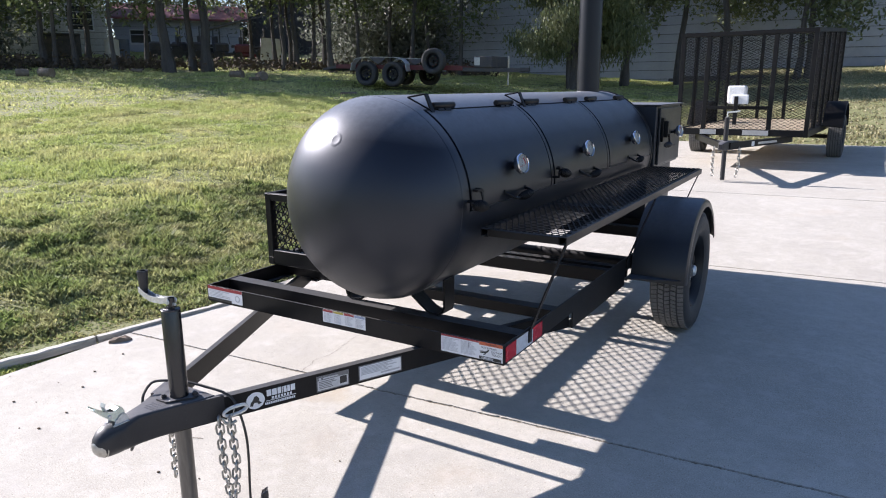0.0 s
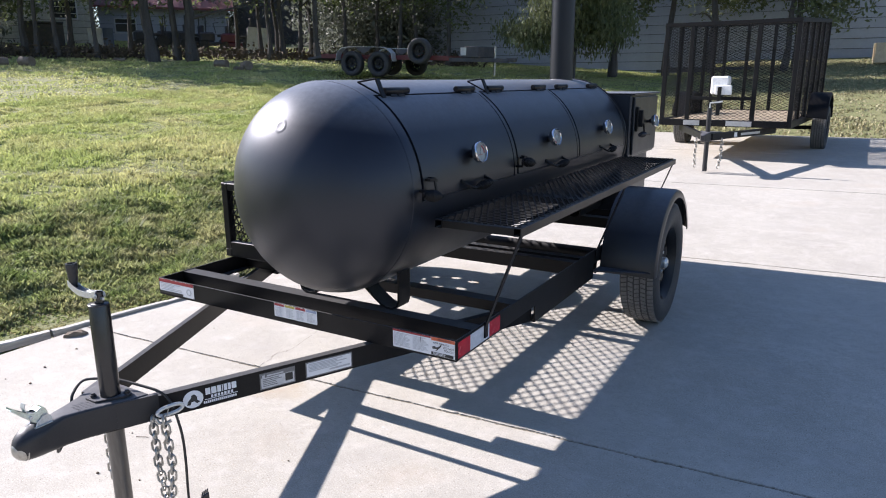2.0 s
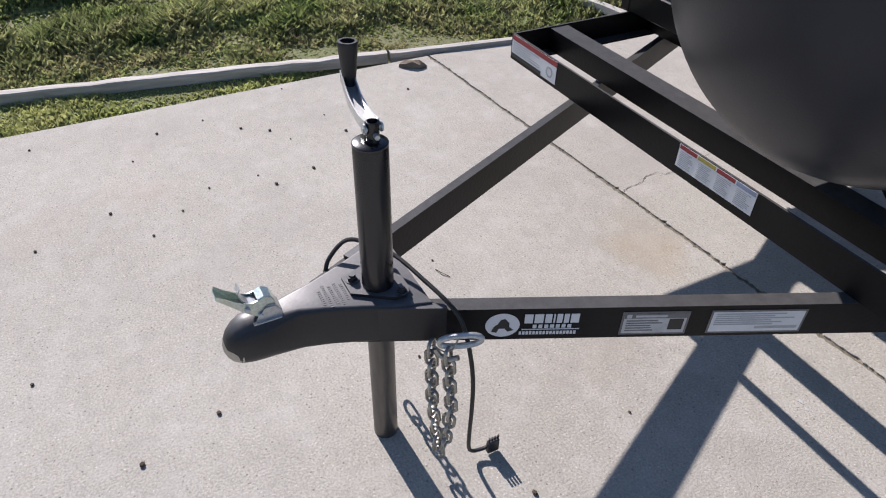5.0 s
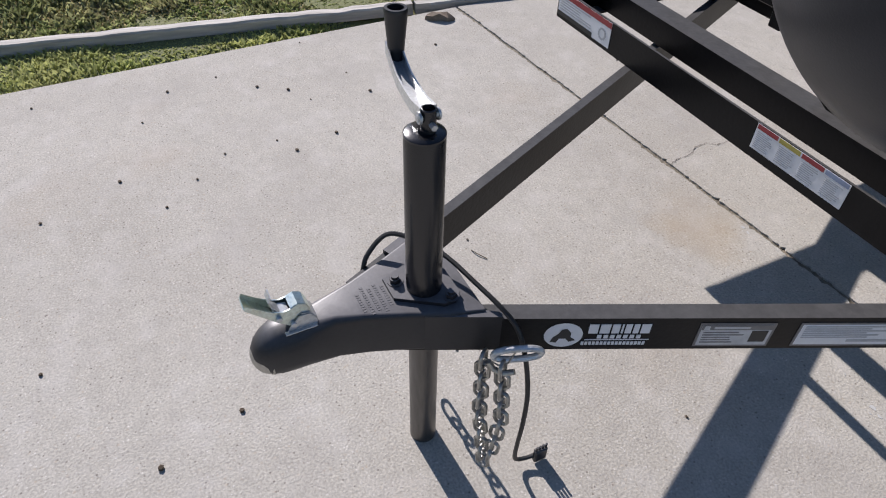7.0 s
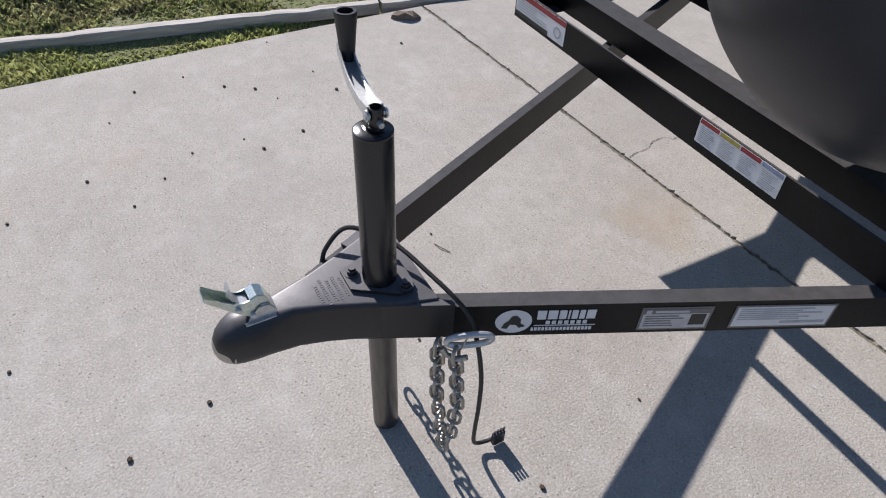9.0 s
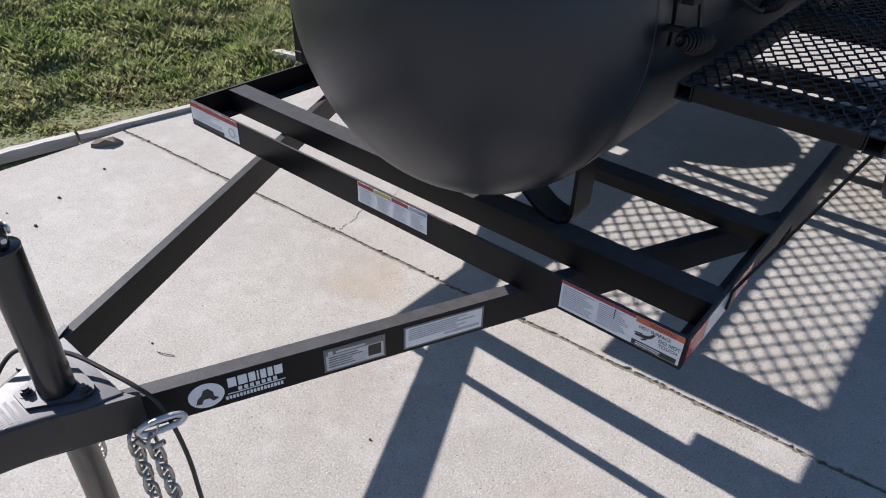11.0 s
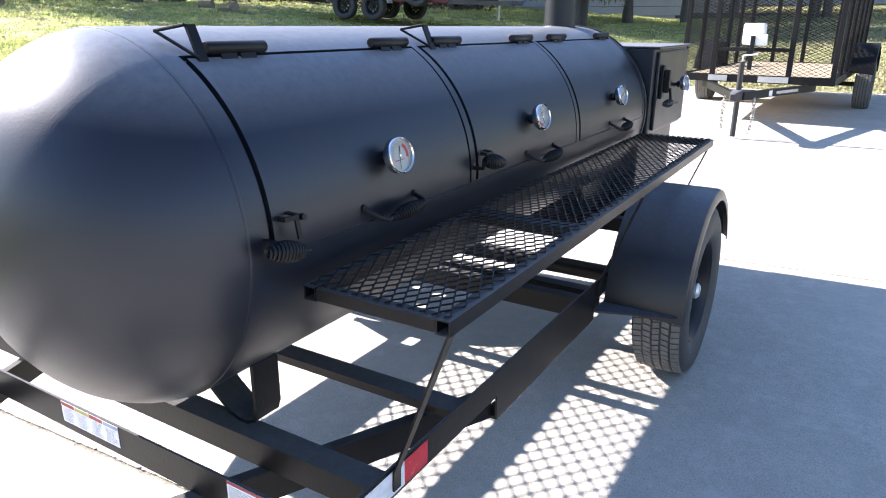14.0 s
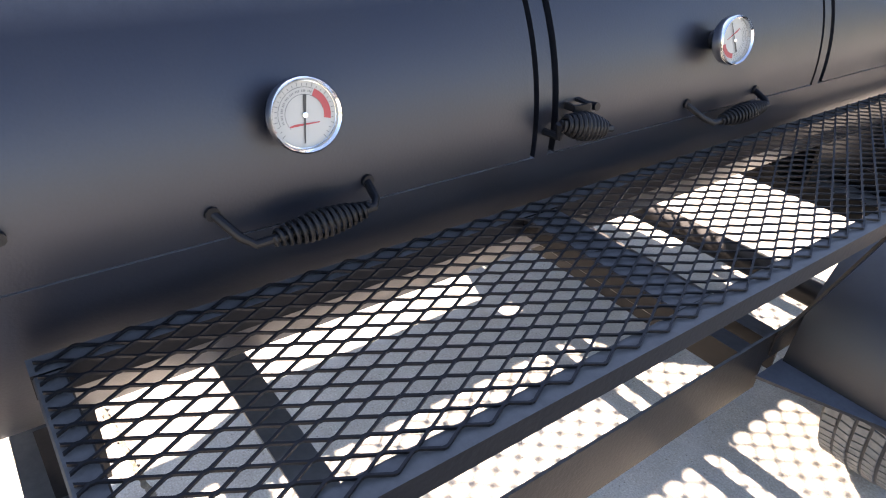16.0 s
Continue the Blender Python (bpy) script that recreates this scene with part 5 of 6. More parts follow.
rail.put("field", paper, p2, ru(-0.240) + 0.004, ru(-0.080) - 0.004, zc - 0.025, zc + 0.024, 0.0012, 0.0016)
rail.lines(p2, grey_ink, ru(-0.240) + 0.010, ru(-0.080) - 0.010, zc - 0.010, zc + 0.021, 6, 51, 0.002, 0.6)
rail.lines(p2, grey_ink, ru(-0.160), ru(-0.088), zc - 0.021, zc - 0.012, 1, 52, 0.002, 0.7)

# ---- round the slab: timber, chips, litter ----
def board(pts, w, h, name, label):
    (x0, y0), (x1, y1) = pts
    d = Vector((x1 - x0, y1 - y0, 0))
    a = math.atan2(d.y, d.x)
    r = random.Random(int(w * 1e4))
    rings, n = [], int(d.length / 0.06)
    for i in range(n + 1):
        u = d.length * (i / n - 0.5)
        end = 0.4 if i in (0, n) else 1.0
        c = 0.0015 * math.sin(u * 2.1)
        wl, wr, top = w / 2 * r.uniform(0.88, 1.02), w / 2 * r.uniform(0.86, 1.02), -abs(r.gauss(0, 0.0018)) - (r.uniform(0.004, 0.010) if r.random() < 0.08 else 0)
        rings.append([(u, c - wl, -h), (u, c + wr, -h), (u + r.uniform(-1, 1) * 0.012, c + wr, top - 0.006), (u, c + wr - 0.006, top), (u, c - wl + 0.006, top - 0.001), (u, c - wl * end, top - 0.008)])
    g = Geo().loft(rings)
    ob = part(name, g, pine_board, None)
    mx, my = (x0 + x1) / 2, (y0 + y1) / 2
    ob.matrix_world = pose(mx, my, 0.018, 0, 0, math.degrees(a))
    return tagged(ob, label, "board")


board(((-2.27, -2.45), (-1.815, 0.05)), 0.050, 0.045, "edging_board", "weathered pale timber edging laid along the grass")
board(((-1.808, 0.06), (-1.60, 1.30)), 0.046, 0.043, "edging_board", "weathered pale timber edging with a split end")
g = Geo().loft([[(-0.058, -0.010, 0), (-0.058, 0.016, 0), (-0.052, 0.014, 0.010), (-0.054, -0.006, 0.014)], [(-0.030, -0.022, 0), (-0.034, 0.020, 0), (-0.030, 0.014, 0.024), (-0.026, -0.016, 0.017)],
                [(0.006, -0.019, 0), (0.002, 0.026, 0), (0.004, 0.022, 0.019), (0.000, -0.012, 0.027)], [(0.038, -0.024, 0), (0.036, 0.016, 0), (0.030, 0.013, 0.026), (0.034, -0.018, 0.015)], [(0.060, -0.012, 0), (0.064, 0.010, 0), (0.054, 0.008, 0.011), (0.056, -0.008, 0.008)]])
stake = part("timber_stake", Geo().loft([[(-0.16, -0.004, 0.020), (-0.16, 0.004, 0.020), (-0.16, 0.004, 0.026), (-0.16, -0.004, 0.026)], [(-0.11, -0.022, 0.0), (-0.11, 0.020, 0.0), (-0.11, 0.019, 0.036), (-0.11, -0.020, 0.034)],
                                         [(0.02, -0.024, 0.0), (0.02, 0.023, 0.0), (0.02, 0.022, 0.038), (0.02, -0.022, 0.038)], [(0.16, -0.023, 0.0), (0.16, 0.023, 0.0), (0.16, 0.021, 0.037), (0.16, -0.022, 0.036)]]), pine_board, None, smooth=0)
stake.matrix_world = pose(-1.845, 1.245, float(rolling(np.array(-1.9), np.array(1.24))) + 0.045, 0, 2, 14)
tagged(stake, "short pale pointed timber stake lying in the grass", "stake")
chip = part("wood_chip", g, stump_wood, None, smooth=0)
chip.matrix_world = pose(-1.66, 0.10, 0.001, 0, 0, 62)
tagged(chip, "splintered brown scrap of wood lying on concrete", "wood scrap")
rng = random.Random(11)
g = Geo()
spots = [(-1.6, -1.39), (-0.99, -1.4), (-0.47, -1.43), (-0.92, -1.09), (-0.14, -1.24), (-0.2, -1.07), (-1.01, -0.99), (-1.1, -0.89), (-1.53, -0.98), (-1.44, -0.7), (-1.38, -0.61), (-1.29, -0.56),
         (-1.07, -0.55), (-1.26, -0.36), (-1.69, -0.47), (-1.47, -0.01), (-1.41, -0.39), (-1.03, -0.69), (-0.46, -0.41), (-1.09, 0.55)] + [(rng.uniform(-1.65, 1.3), rng.uniform(-1.6, 0.1)) for _ in range(14)]
for x, y in spots:
    r = rng.uniform(0.003, 0.0062)
    a = rng.uniform(0, 6.28)
    rings = []
    for zz, k in ((0.0, 0.7), (0.5, 1.0), (0.9, 0.6)):
        rings.append([(x + r * k * (1.3 * math.cos(t + a)), y + r * k * math.sin(t + a), zz * r) for t in np.linspace(0, 2 * math.pi, 7)[:-1]])
    g.loft(rings)
fleck = Geo()
for x, y, r in ((-0.187, 0.293, 0.010), (-0.166, 0.289, 0.007), (-0.176, 0.281, 0.004), (0.362, 0.121, 0.012), (0.383, 0.115, 0.008), (0.276, 0.140, 0.004), (0.37, 0.104, 0.005)):
    k = [rng.uniform(0.45, 1.0) for _ in range(9)]
    fleck.add([(x + r * k[i] * math.cos(i * 0.698), y + 0.6 * r * k[i] * math.sin(i * 0.698), 0.0006) for i in range(9)], [tuple(range(9))])
tagged(part("paint_flecks", fleck, junk_pale, None, smooth=0, fix=False), "small pale splashes dried on concrete", "stain", kind="stuff")
tagged(part("litter", g, debris, None), "small dark seeds and grit scattered on concrete", "litter", kind="stuff")
g = Geo()
for x, y, a in ((-0.42, -0.42, 0.3),):
    g.tube([(x, y, 0.002), (x + 0.022 * math.cos(a), y + 0.022 * math.sin(a), 0.004), (x + 0.05 * math.cos(a + 0.15), y + 0.05 * math.sin(a + 0.15), 0.002)], 0.0012, 5)
tagged(part("dry_stalk", g, debris, None), "dry grass stalks lying on concrete", "litter", kind="stuff")


# ---- grass ----
def patches(x, y, size, seed):
    """Smooth random field, 0 to 1, with blotches of about the given size."""
    r = np.random.default_rng(seed).uniform(0, 1, (64, 64))
    u, v = x / size + 500.3, y / size + 500.7
    i, j = np.floor(u).astype(int), np.floor(v).astype(int)
    fu, fv = step(u - i), step(v - j)
    i0, j0, i1, j1 = i % 64, j % 64, (i + 1) % 64, (j + 1) % 64
    return (r[i0, j0] * (1 - fu) + r[i1, j0] * fu) * (1 - fv) + (r[i0, j1] * (1 - fu) + r[i1, j1] * fu) * fv


def timber_x(y):
    """Where the edging boards lie, along y: trodden, shorter grass grows beside them."""
    return np.where(y < 0.05, -1.815 + 0.182 * (y - 0.05), -1.815 + 0.172 * (y - 0.05))


def grass(name, label, n, x0, x1, y0, y1, hmin, hmax, width, seed, keep, mat=None, thin=0.15):
    r = np.random.default_rng(seed)
    x, y = r.uniform(x0, x1, n), r.uniform(y0, y1, n)
    clump = 0.45 * patches(x, y, 0.9, 4) + 0.5 * patches(x, y, 0.28, 5) + 0.35 * patches(x, y, 0.11, 6) - 0.62
    ok = keep(x, y) & (r.uniform(-0.55, 0.32, n) < np.maximum(clump + thin, -0.12))
    x, y, clump = x[ok], y[ok], clump[ok]
    n = len(x)
    z = rolling(x, y) - 0.005
    off = timber_x(y) - x
    low = np.where((off < 0.45) & (y < 1.3), np.where(off > 0, 0.28 + 1.6 * np.maximum(off, 0), 0.42), 1.0)
    h = r.uniform(hmin, hmax, n) * np.clip(0.75 + 2.2 * clump, 0.25, 1.9) * low
    a = r.uniform(0, 2 * np.pi, n)
    lean = r.uniform(0.2, 0.95, n) * h
    b = r.uniform(0, 2 * np.pi, n)
    w = width * r.uniform(0.6, 1.4, n)
    dx, dy = np.cos(a) * w, np.sin(a) * w
    lx, ly = np.cos(b) * lean, np.sin(b) * lean
    p = np.empty((n, 5, 3))
    p[:, 0] = np.stack([x - dx, y - dy, z], -1)
    p[:, 1] = np.stack([x + dx, y + dy, z], -1)
    p[:, 2] = np.stack([x + 0.8 * dx + lx * 0.4, y + 0.8 * dy + ly * 0.4, z + h * 0.6], -1)
    p[:, 3] = np.stack([x - 0.8 * dx + lx * 0.4, y - 0.8 * dy + ly * 0.4, z + h * 0.6], -1)
    p[:, 4] = np.stack([x + lx, y + ly, z + h * 0.92], -1)
    me = bpy.data.meshes.new(name)
    i = np.arange(n)[:, None] * 5
    loops = np.concatenate([i + [0, 1, 2, 3], i + [3, 2, 4]], 1).ravel()
    me.vertices.add(n * 5)
    me.vertices.foreach_set("co", p.ravel())
    me.loops.add(len(loops))
    me.loops.foreach_set("vertex_index", loops.astype(np.int32))
    starts = (np.arange(n)[:, None] * 7 + [0, 4]).ravel()
    me.polygons.add(2 * n)
    me.polygons.foreach_set("loop_start", starts.astype(np.int32))
    me.update(calc_edges=True)
    me.validate()
    me.materials.append(mat or blade)
    return tagged(new(name, me), label, "grass", kind="stuff")


LUSH = "thick uneven lawn grass, dark green with dry tufts and bare spots"
grass("lawn_grass", LUSH, 270000, -5.2, -1.75, -2.4, 4.5, 0.030, 0.088, 0.0085, 1, lambda x, y: (x < -1.765) & (x > -2.8 - 1.9 * patches(x, y, 0.7, 21)) & ((x < timber_x(y)) | (y > -0.1)), blade_lush_shaded, 0.12)
grass("verge_grass", "short yellow green grass between the edging timber and concrete", 16000, -2.3, -1.75, -2.4, -0.1, 0.03, 0.075, 0.0060, 14, lambda x, y: (x < -1.765) & (x > timber_x(y) + 0.02), blade, 0.45)
grass("lawn_grass", "sunlit lawn grass, yellow green with dry tufts", 380000, -11.0, -1.8, -2.0, 11.0, 0.03, 0.080, 0.0075, 2, lambda x, y: (x < -2.15 - 1.9 * patches(x, y, 0.7, 21)) | (y > 4.3), None, 0.50)
grass("lawn_grass", "mown lawn rising to the trees, yellow green", 420000, -34, 8, -5.0, 26.0, 0.025, 0.065, 0.016, 3, lambda x, y: ((x < -10.6) | (y > 10.8)) & (x < -2.6 + 1.2 * patches(x, y, 0.8, 33)) & (y > -2 + (x + 10) * 0.2), None, 0.62)
grass("lawn_grass", "thin dry tan grass before the grey wall", 60000, -3.5, 9, 11.8, 26.0, 0.02, 0.06, 0.016, 7, lambda x, y: (x > -2.6 + 1.2 * patches(x, y, 0.8, 33)) & (y > 12.3), blade_dry, 0.4)

grass("lawn_grass", "dry straw-coloured grass along the slab's edge", 60000, -2.8, -1.75, -2.4, 3.0, 0.015, 0.060, 0.0052, 12, lambda x, y: (x < -1.765) & (x > -1.95 - 0.85 * patches(x, y, 0.45, 41)) & ((x < timber_x(y)) | (y > -0.1)), blade_straw, 0.42)

# ---- beyond the slab ----
def polar(bearing, far):
    """A place by its bearing (degrees left of +y) and distance from the slab's near corner."""
    return 1.73 - far * math.sin(radians(bearing)), -2.02 + far * math.cos(radians(bearing))


def on_ground(x, y):
    return float(rolling(np.array(x), np.array(y)))


# Caged utility trailer standing behind the smoker.
def utility_trailer():
    W, LEN, Z0, Z1, RISE = 0.835, 3.9, 0.44, 1.785, 0.24
    tr = thing("utility_trailer", "black utility trailer with tall expanded-metal sides, parked on concrete", "trailer", at=(0.30, 8.30, 0.255), rz=-3)
    w = 0.056

    def top_z(y):
        return Z1 + RISE * y / LEN

    for s in (-1, 1):
        part("side_rail", Geo().box((s * W - 0.03, 0.0, Z0), (s * W + 0.03, LEN, Z0 + 0.09), 0.004), black_steel, tr)
        part("top_rail", Geo().loft([[(s * W - w / 2, y, top_z(y)), (s * W + w / 2, y, top_z(y)), (s * W + w / 2, y, top_z(y) + w), (s * W - w / 2, y, top_z(y) + w)] for y in (0.0, LEN)]), black_steel, tr)
        for y in (0.003, 0.75, 1.5, 2.25, 2.95, LEN - w - 0.003):
            part("post", Geo().box((s * W - w / 2 + 0.001, y, Z0 + 0.09), (s * W + w / 2 - 0.001, y + w, top_z(y)), 0.003), black_steel, tr)
        part("expanded_mesh", lattice(0.02, LEN - 0.02, Z0 + 0.09, Z1, 0.085, 0.040, 0.0046, 0.004, lambda u, v, h: (s * W + h, u, Z0 + (v - Z0) * (top_z(u) - Z0) / (Z1 - Z0))), black_steel, tr, smooth=0, fix=False)
    for y, name in ((0.0, "front_rail"), (LEN - w, "rear_rail")):
        part(name, Geo().box((-W + 0.031, y + 0.001, Z0 + 0.001), (W - 0.031, y + w + 0.03, Z0 + 0.089), 0.004), black_steel, tr)
        part("top_rail", Geo().box((-W + w / 2, y + 0.001, top_z(y) + 0.001), (W - w / 2, y + w - 0.001, top_z(y) + w - 0.001), 0.004), black_steel, tr)
        for x in (-0.485, 0.37) if y == 0 else (-0.45, 0.0, 0.45):
            part("post", Geo().box((x - w / 2, y + 0.002, Z0 + 0.09), (x + w / 2, y + w - 0.002, top_z(y)), 0.003), black_steel, tr)
        part("expanded_mesh", lattice(-W + 0.02, W - 0.02, Z0 + 0.09, top_z(y), 0.085, 0.040, 0.0046, 0.004, lambda u, v, h: (u, y + w / 2 + h, v)), black_steel, tr, smooth=0, fix=False)
    part("cross_bar", Geo().box((-0.485 + w / 2, 0.004, 0.80), (0.37 - w / 2, w - 0.004, 0.845), 0.003), black_steel, tr)
    n = 9
    for k in range(n):
        a = -W + 0.035 + (2 * W - 0.07) * k / n
        part("plank", Geo().box((a + 0.003, 0.085, Z0 + 0.045), (a + (2 * W - 0.07) / n - 0.003, LEN - 0.085, Z0 + 0.08), 0.003), deck_wood, tr)
    for s in (-1, 1):
        rings = []
        for (x, y) in ((s * 0.62, 0.30), (0.10 + s * 0.04, -1.27)):
            rings.append([(x - 0.03, y, 0.355), (x + 0.03, y, 0.355), (x + 0.03, y, 0.435), (x - 0.03, y, 0.435)])
        part("tongue_rail", Geo().loft(rings), black_steel, tr)
    f = Face((0.62, 0.30, 0.105), (0.48, 1.57, 0), (0, 0, 1))
    f.put("label_bar", silver_film, tr, -0.95, -0.45, 0.275, 0.305, 0.029, 0.033)
    f.put("round_mark", paper, tr, -1.12, -1.05, 0.262, 0.318, 0.029, 0.033)
    front2 = Face((0, 0, 0), (1, 0, 0), (0, 0, 1))
    for a, b, mt in ((-0.52, -0.30, silver_film), (0.05, 0.38, silver_film)):
        front2.put("sticker", mt, tr, a, b, Z0 + 0.012, Z0 + 0.08, 0.0, 0.003)
    cp = part("coupler", Geo().loft([[(x + 0.10, yy, z + 0.105) for x, yy, z in rrect(hw, zt, zb, y, 0.01)] for y, hw, zt, zb in ((-1.07, 0.13, 0.345, 0.24), (-1.27, 0.05, 0.35, 0.24), (-1.44, 0.04, 0.34, 0.24), (-1.50, 0.02, 0.32, 0.26))]), coupler_paint, tr)
    jk = part("jack", Geo().tube([(0.10, -1.25, -0.03), (0.10, -1.25, 0.74)], 0.028, 14), coupler_paint, tr)
    part("crank", Geo().tube([(0.10, -1.25, 0.73), (0.10, -1.25, 0.80), (0.20, -1.25, 0.81), (0.24, -1.25, 0.82)], 0.010, 8), zinc, jk)
    for s in (-1, 1):
        ch = new("safety_chain")
        ch.parent = tr
        pts = [(0.10 + s * 0.15, -1.14, 0.35), (0.10 + s * 0.155, -1.16, 0.16), (0.10 + s * 0.14, -1.18, 0.02)]
        chain(ch, pts, 0.036, 0.052, 0.016, 0.005, galvanised)
        arc = [(s * (W + 0.16), 2.10 + 0.46 * math.cos(t), 0.42 + 0.46 * math.sin(t)) for t in np.linspace(math.pi * 0.93, math.pi * 0.07, 9)]
        rings = []
        for x, y, z in arc:
            rings.append([(s * (W + 0.03), y, z), (s * (W + 0.30), y, z), (s * (W + 0.31), y, z - 0.03), (s * (W + 0.03), y, z - 0.006)])
        fd = part("fender", Geo().loft(rings), black_steel, tr)
        part("back_step", Geo().box((s * (W + 0.03), 2.52, 0.50) if s > 0 else (-(W + 0.30), 2.52, 0.50), (W + 0.30, 2.58, 0.60) if s > 0 else (-(W + 0.03), 2.58, 0.60), 0.004), black_steel, fd)
        wheel(tr, pose(s * (W + 0.20), 2.10, 0.338, 0, 0, 0 if s > 0 else 180))
    part("axle", Geo().tube([(-W - 0.08, 2.10, 0.338), (W + 0.08, 2.10, 0.338)], 0.03, 12), black_steel, tr)
    bx = thing("plastic_box", "white plastic battery box strapped to the trailer's cage", "box", at=(0.30, 8.30, 0.255), rz=-3)
    part("case", Geo().box((-0.155, -0.16, 0.88), (0.075, 0.0, 1.12), 0.02), white_plastic, bx)
    part("step_case", Geo().box((-0.09, -0.20, 0.875), (0.125, -0.161, 1.0), 0.015), white_plastic, bx)
    part("bracket", Geo().box((-0.05, -0.215, 0.60), (0.0, -0.201, 0.98), 0.004).box((-0.05, -0.20, 0.86), (0.0, 0.0, 0.875), 0.003), black_steel, bx)
    return tr


utility_trailer()


# Tandem-axle car hauler on the lawn.
def car_hauler():
    x, y = -9.81, 13.6
    tr = thing("car_hauler", "low tandem-axle trailer with dark red frame and silver fenders, on grass", "trailer")
    tr.matrix_world = pose(x, y, on_ground(x, y) + 0.125, 0.9, 1.8, 5.0)
    part("deck", Geo().box((-1.5, 0.25, 0.52), (2.4, 2.1, 0.56), 0.005), deck_wood, tr)
    for yy in (0.20, 2.11):
        part("side_rail", Geo().box((-1.5, yy, 0.46), (2.4, yy + 0.05, 0.58), 0.005), red_paint, tr)
    for xx in (-1.55, 2.4):
        part("end_rail", Geo().box((xx, 0.20, 0.46), (xx + 0.05, 2.16, 0.58), 0.005), red_paint, tr)
    part("dovetail", Geo().prism([(-1.55, 0.56), (-1.55, 0.48), (-2.05, 0.40), (-2.05, 0.46)], 1, 0.25, 2.1), junk_dark, tr)
    for yy, s in ((0.25, 1), (2.1, -1)):
        rings = []
        for px, pz in ((2.4, yy), (3.75, 1.175 - 0.04 * s)):
            rings.append([(px, pz - 0.04, 0.44), (px, pz + 0.04, 0.44), (px, pz + 0.04, 0.54), (px, pz - 0.04, 0.54)])
        part("tongue_rail", Geo().loft(rings), junk_dark, tr)
    part("tool_box", Geo().box((2.62, 0.55, 0.545), (3.14, 1.8, 0.84), 0.02), junk_dark, tr)
    part("label_plate", Geo().box((2.64, 0.542, 0.60), (2.80, 0.5495, 0.80), 0.002), junk_pale, tr)
    part("coupler", Geo().box((3.70, 1.12, 0.45), (3.98, 1.23, 0.56), 0.02), junk_dark, tr)
    part("jack", Geo().tube([(3.45, 0.98, 0.10), (3.45, 0.98, 0.84)], 0.028, 10).tube([(3.45, 0.98, 0.84), (3.35, 0.98, 0.86)], 0.015, 8), galvanised, tr)
    for s, yy in ((1, 0.10), (-1, 2.26)):
        for xx in (-0.43, 0.43):
            wheel(tr, pose(xx, yy, 0.338, 0, 0, -90 if s > 0 else 90), tread=False)
        pts = [(-0.90, 0.42), (-0.86, 0.62), (-0.72, 0.74), (-0.5, 0.78), (0.5, 0.78), (0.72, 0.74), (0.86, 0.62), (0.90, 0.42)]
        part("fender", Geo().strip([(a, 0, b) for a, b in pts], 1, yy - 0.13, yy + 0.12, 0.012), silver_film, tr)
        part("fender_skirt", Geo().prism([(-0.28, 0.776), (0.28, 0.776), (0.12, 0.66), (0.0, 0.60), (-0.12, 0.66)], 1, yy - 0.122, yy - 0.116), junk_dark, tr)
    wheel(tr, pose(1.66, 0.10, 0.69, 0, 0, -90), tread=False)
    part("spare_bracket", Geo().box((1.63, 0.17, 0.50), (1.73, 0.21, 0.80), 0.004), red_paint, tr)


car_hauler()


# Buildings.
def boarded_wall(parent, x0, x1, z0, z1, pitch, mat, y=0.0):
    """Lap boards along x on the plane y, each one a piece of its own that leans out at its foot."""
    n = int(math.ceil((z1 - z0) / pitch))
    me = Geo().loft([[(e, y, 0.0), (e, y - 0.05, 0.0), (e, y - 0.03, pitch - 0.018), (e, y, pitch - 0.018)] for e in (x0, x1)]).mesh("siding_board", mat, 0)
    for k in range(n):
        ob = new("siding_board", me)
        ob.parent, ob.location = parent, (0, 0, z0 + k * pitch)


def window(parent, x, z, w, h, y):
    win = part("window", Geo().box((x, y - 0.05, z), (x + w, y - 0.036, z + h), 0.004), dark_glass, parent)
    part("frame", Geo().box((x - 0.06, y - 0.07, z - 0.06), (x + w + 0.06, y - 0.051, z), 0.004).box((x - 0.06, y - 0.07, z + h), (x + w + 0.06, y - 0.051, z + h + 0.06), 0.004).box((x - 0.06, y - 0.07, z), (x, y - 0.051, z + h), 0.004).box((x + w, y - 0.07, z), (x + w + 0.06, y - 0.051, z + h), 0.004), junk_pale, win)


def building(name, label, at, rz, w, d, h, pitch, wall_mat, roof_mat, roof_h, over=0.4):
    b = thing(name, label, "building", at=at, rz=rz)
    part("wall", Geo().box((-w / 2, 0.0, -1.0), (w / 2, d, h), 0.01), junk_dark, b)
    boarded_wall(b, -w / 2, w / 2, -0.4, h - 0.02, pitch, wall_mat, -0.002)
    part("roof", Geo().prism([(-over, h + 0.003), (d / 2, h + roof_h), (d + over, h + 0.003), (d + over, h - 0.09 + 0.1), (d / 2, h + roof_h + 0.12), (-over, h + 0.12)], 0, -w / 2 - over, w / 2 + over), roof_mat, b)
    return b


hall = building("metal_building", "long pale building with horizontal lap siding, in shade", (-0.6, 26.2, 1.75), 4, 29, 10, 6.2, 0.335, siding, siding, 1.6)
part("downpipe", Geo().tube([(3.3, -0.09, 0.4), (3.2, -0.09, 2.6), (3.35, -0.09, 5.9)], 0.025, 8), junk_dark, hall)
part("meter_box", Geo().box((3.3, -0.30, 0.25), (3.9, -0.05, 0.62), 0.02), junk_blue, hall)
x, y = polar(51.5, 43)
barn = building("tractor_shed", "white shed with a dark red metal roof behind trees", (x, y, on_ground(x, y)), 51.5, 6.8, 6, 1.75, 0.45, siding, roof_red, 1.1)
window(barn, -2.6, 0.5, 1.0, 0.7, 0.0)
x, y = polar(60.2, 39)
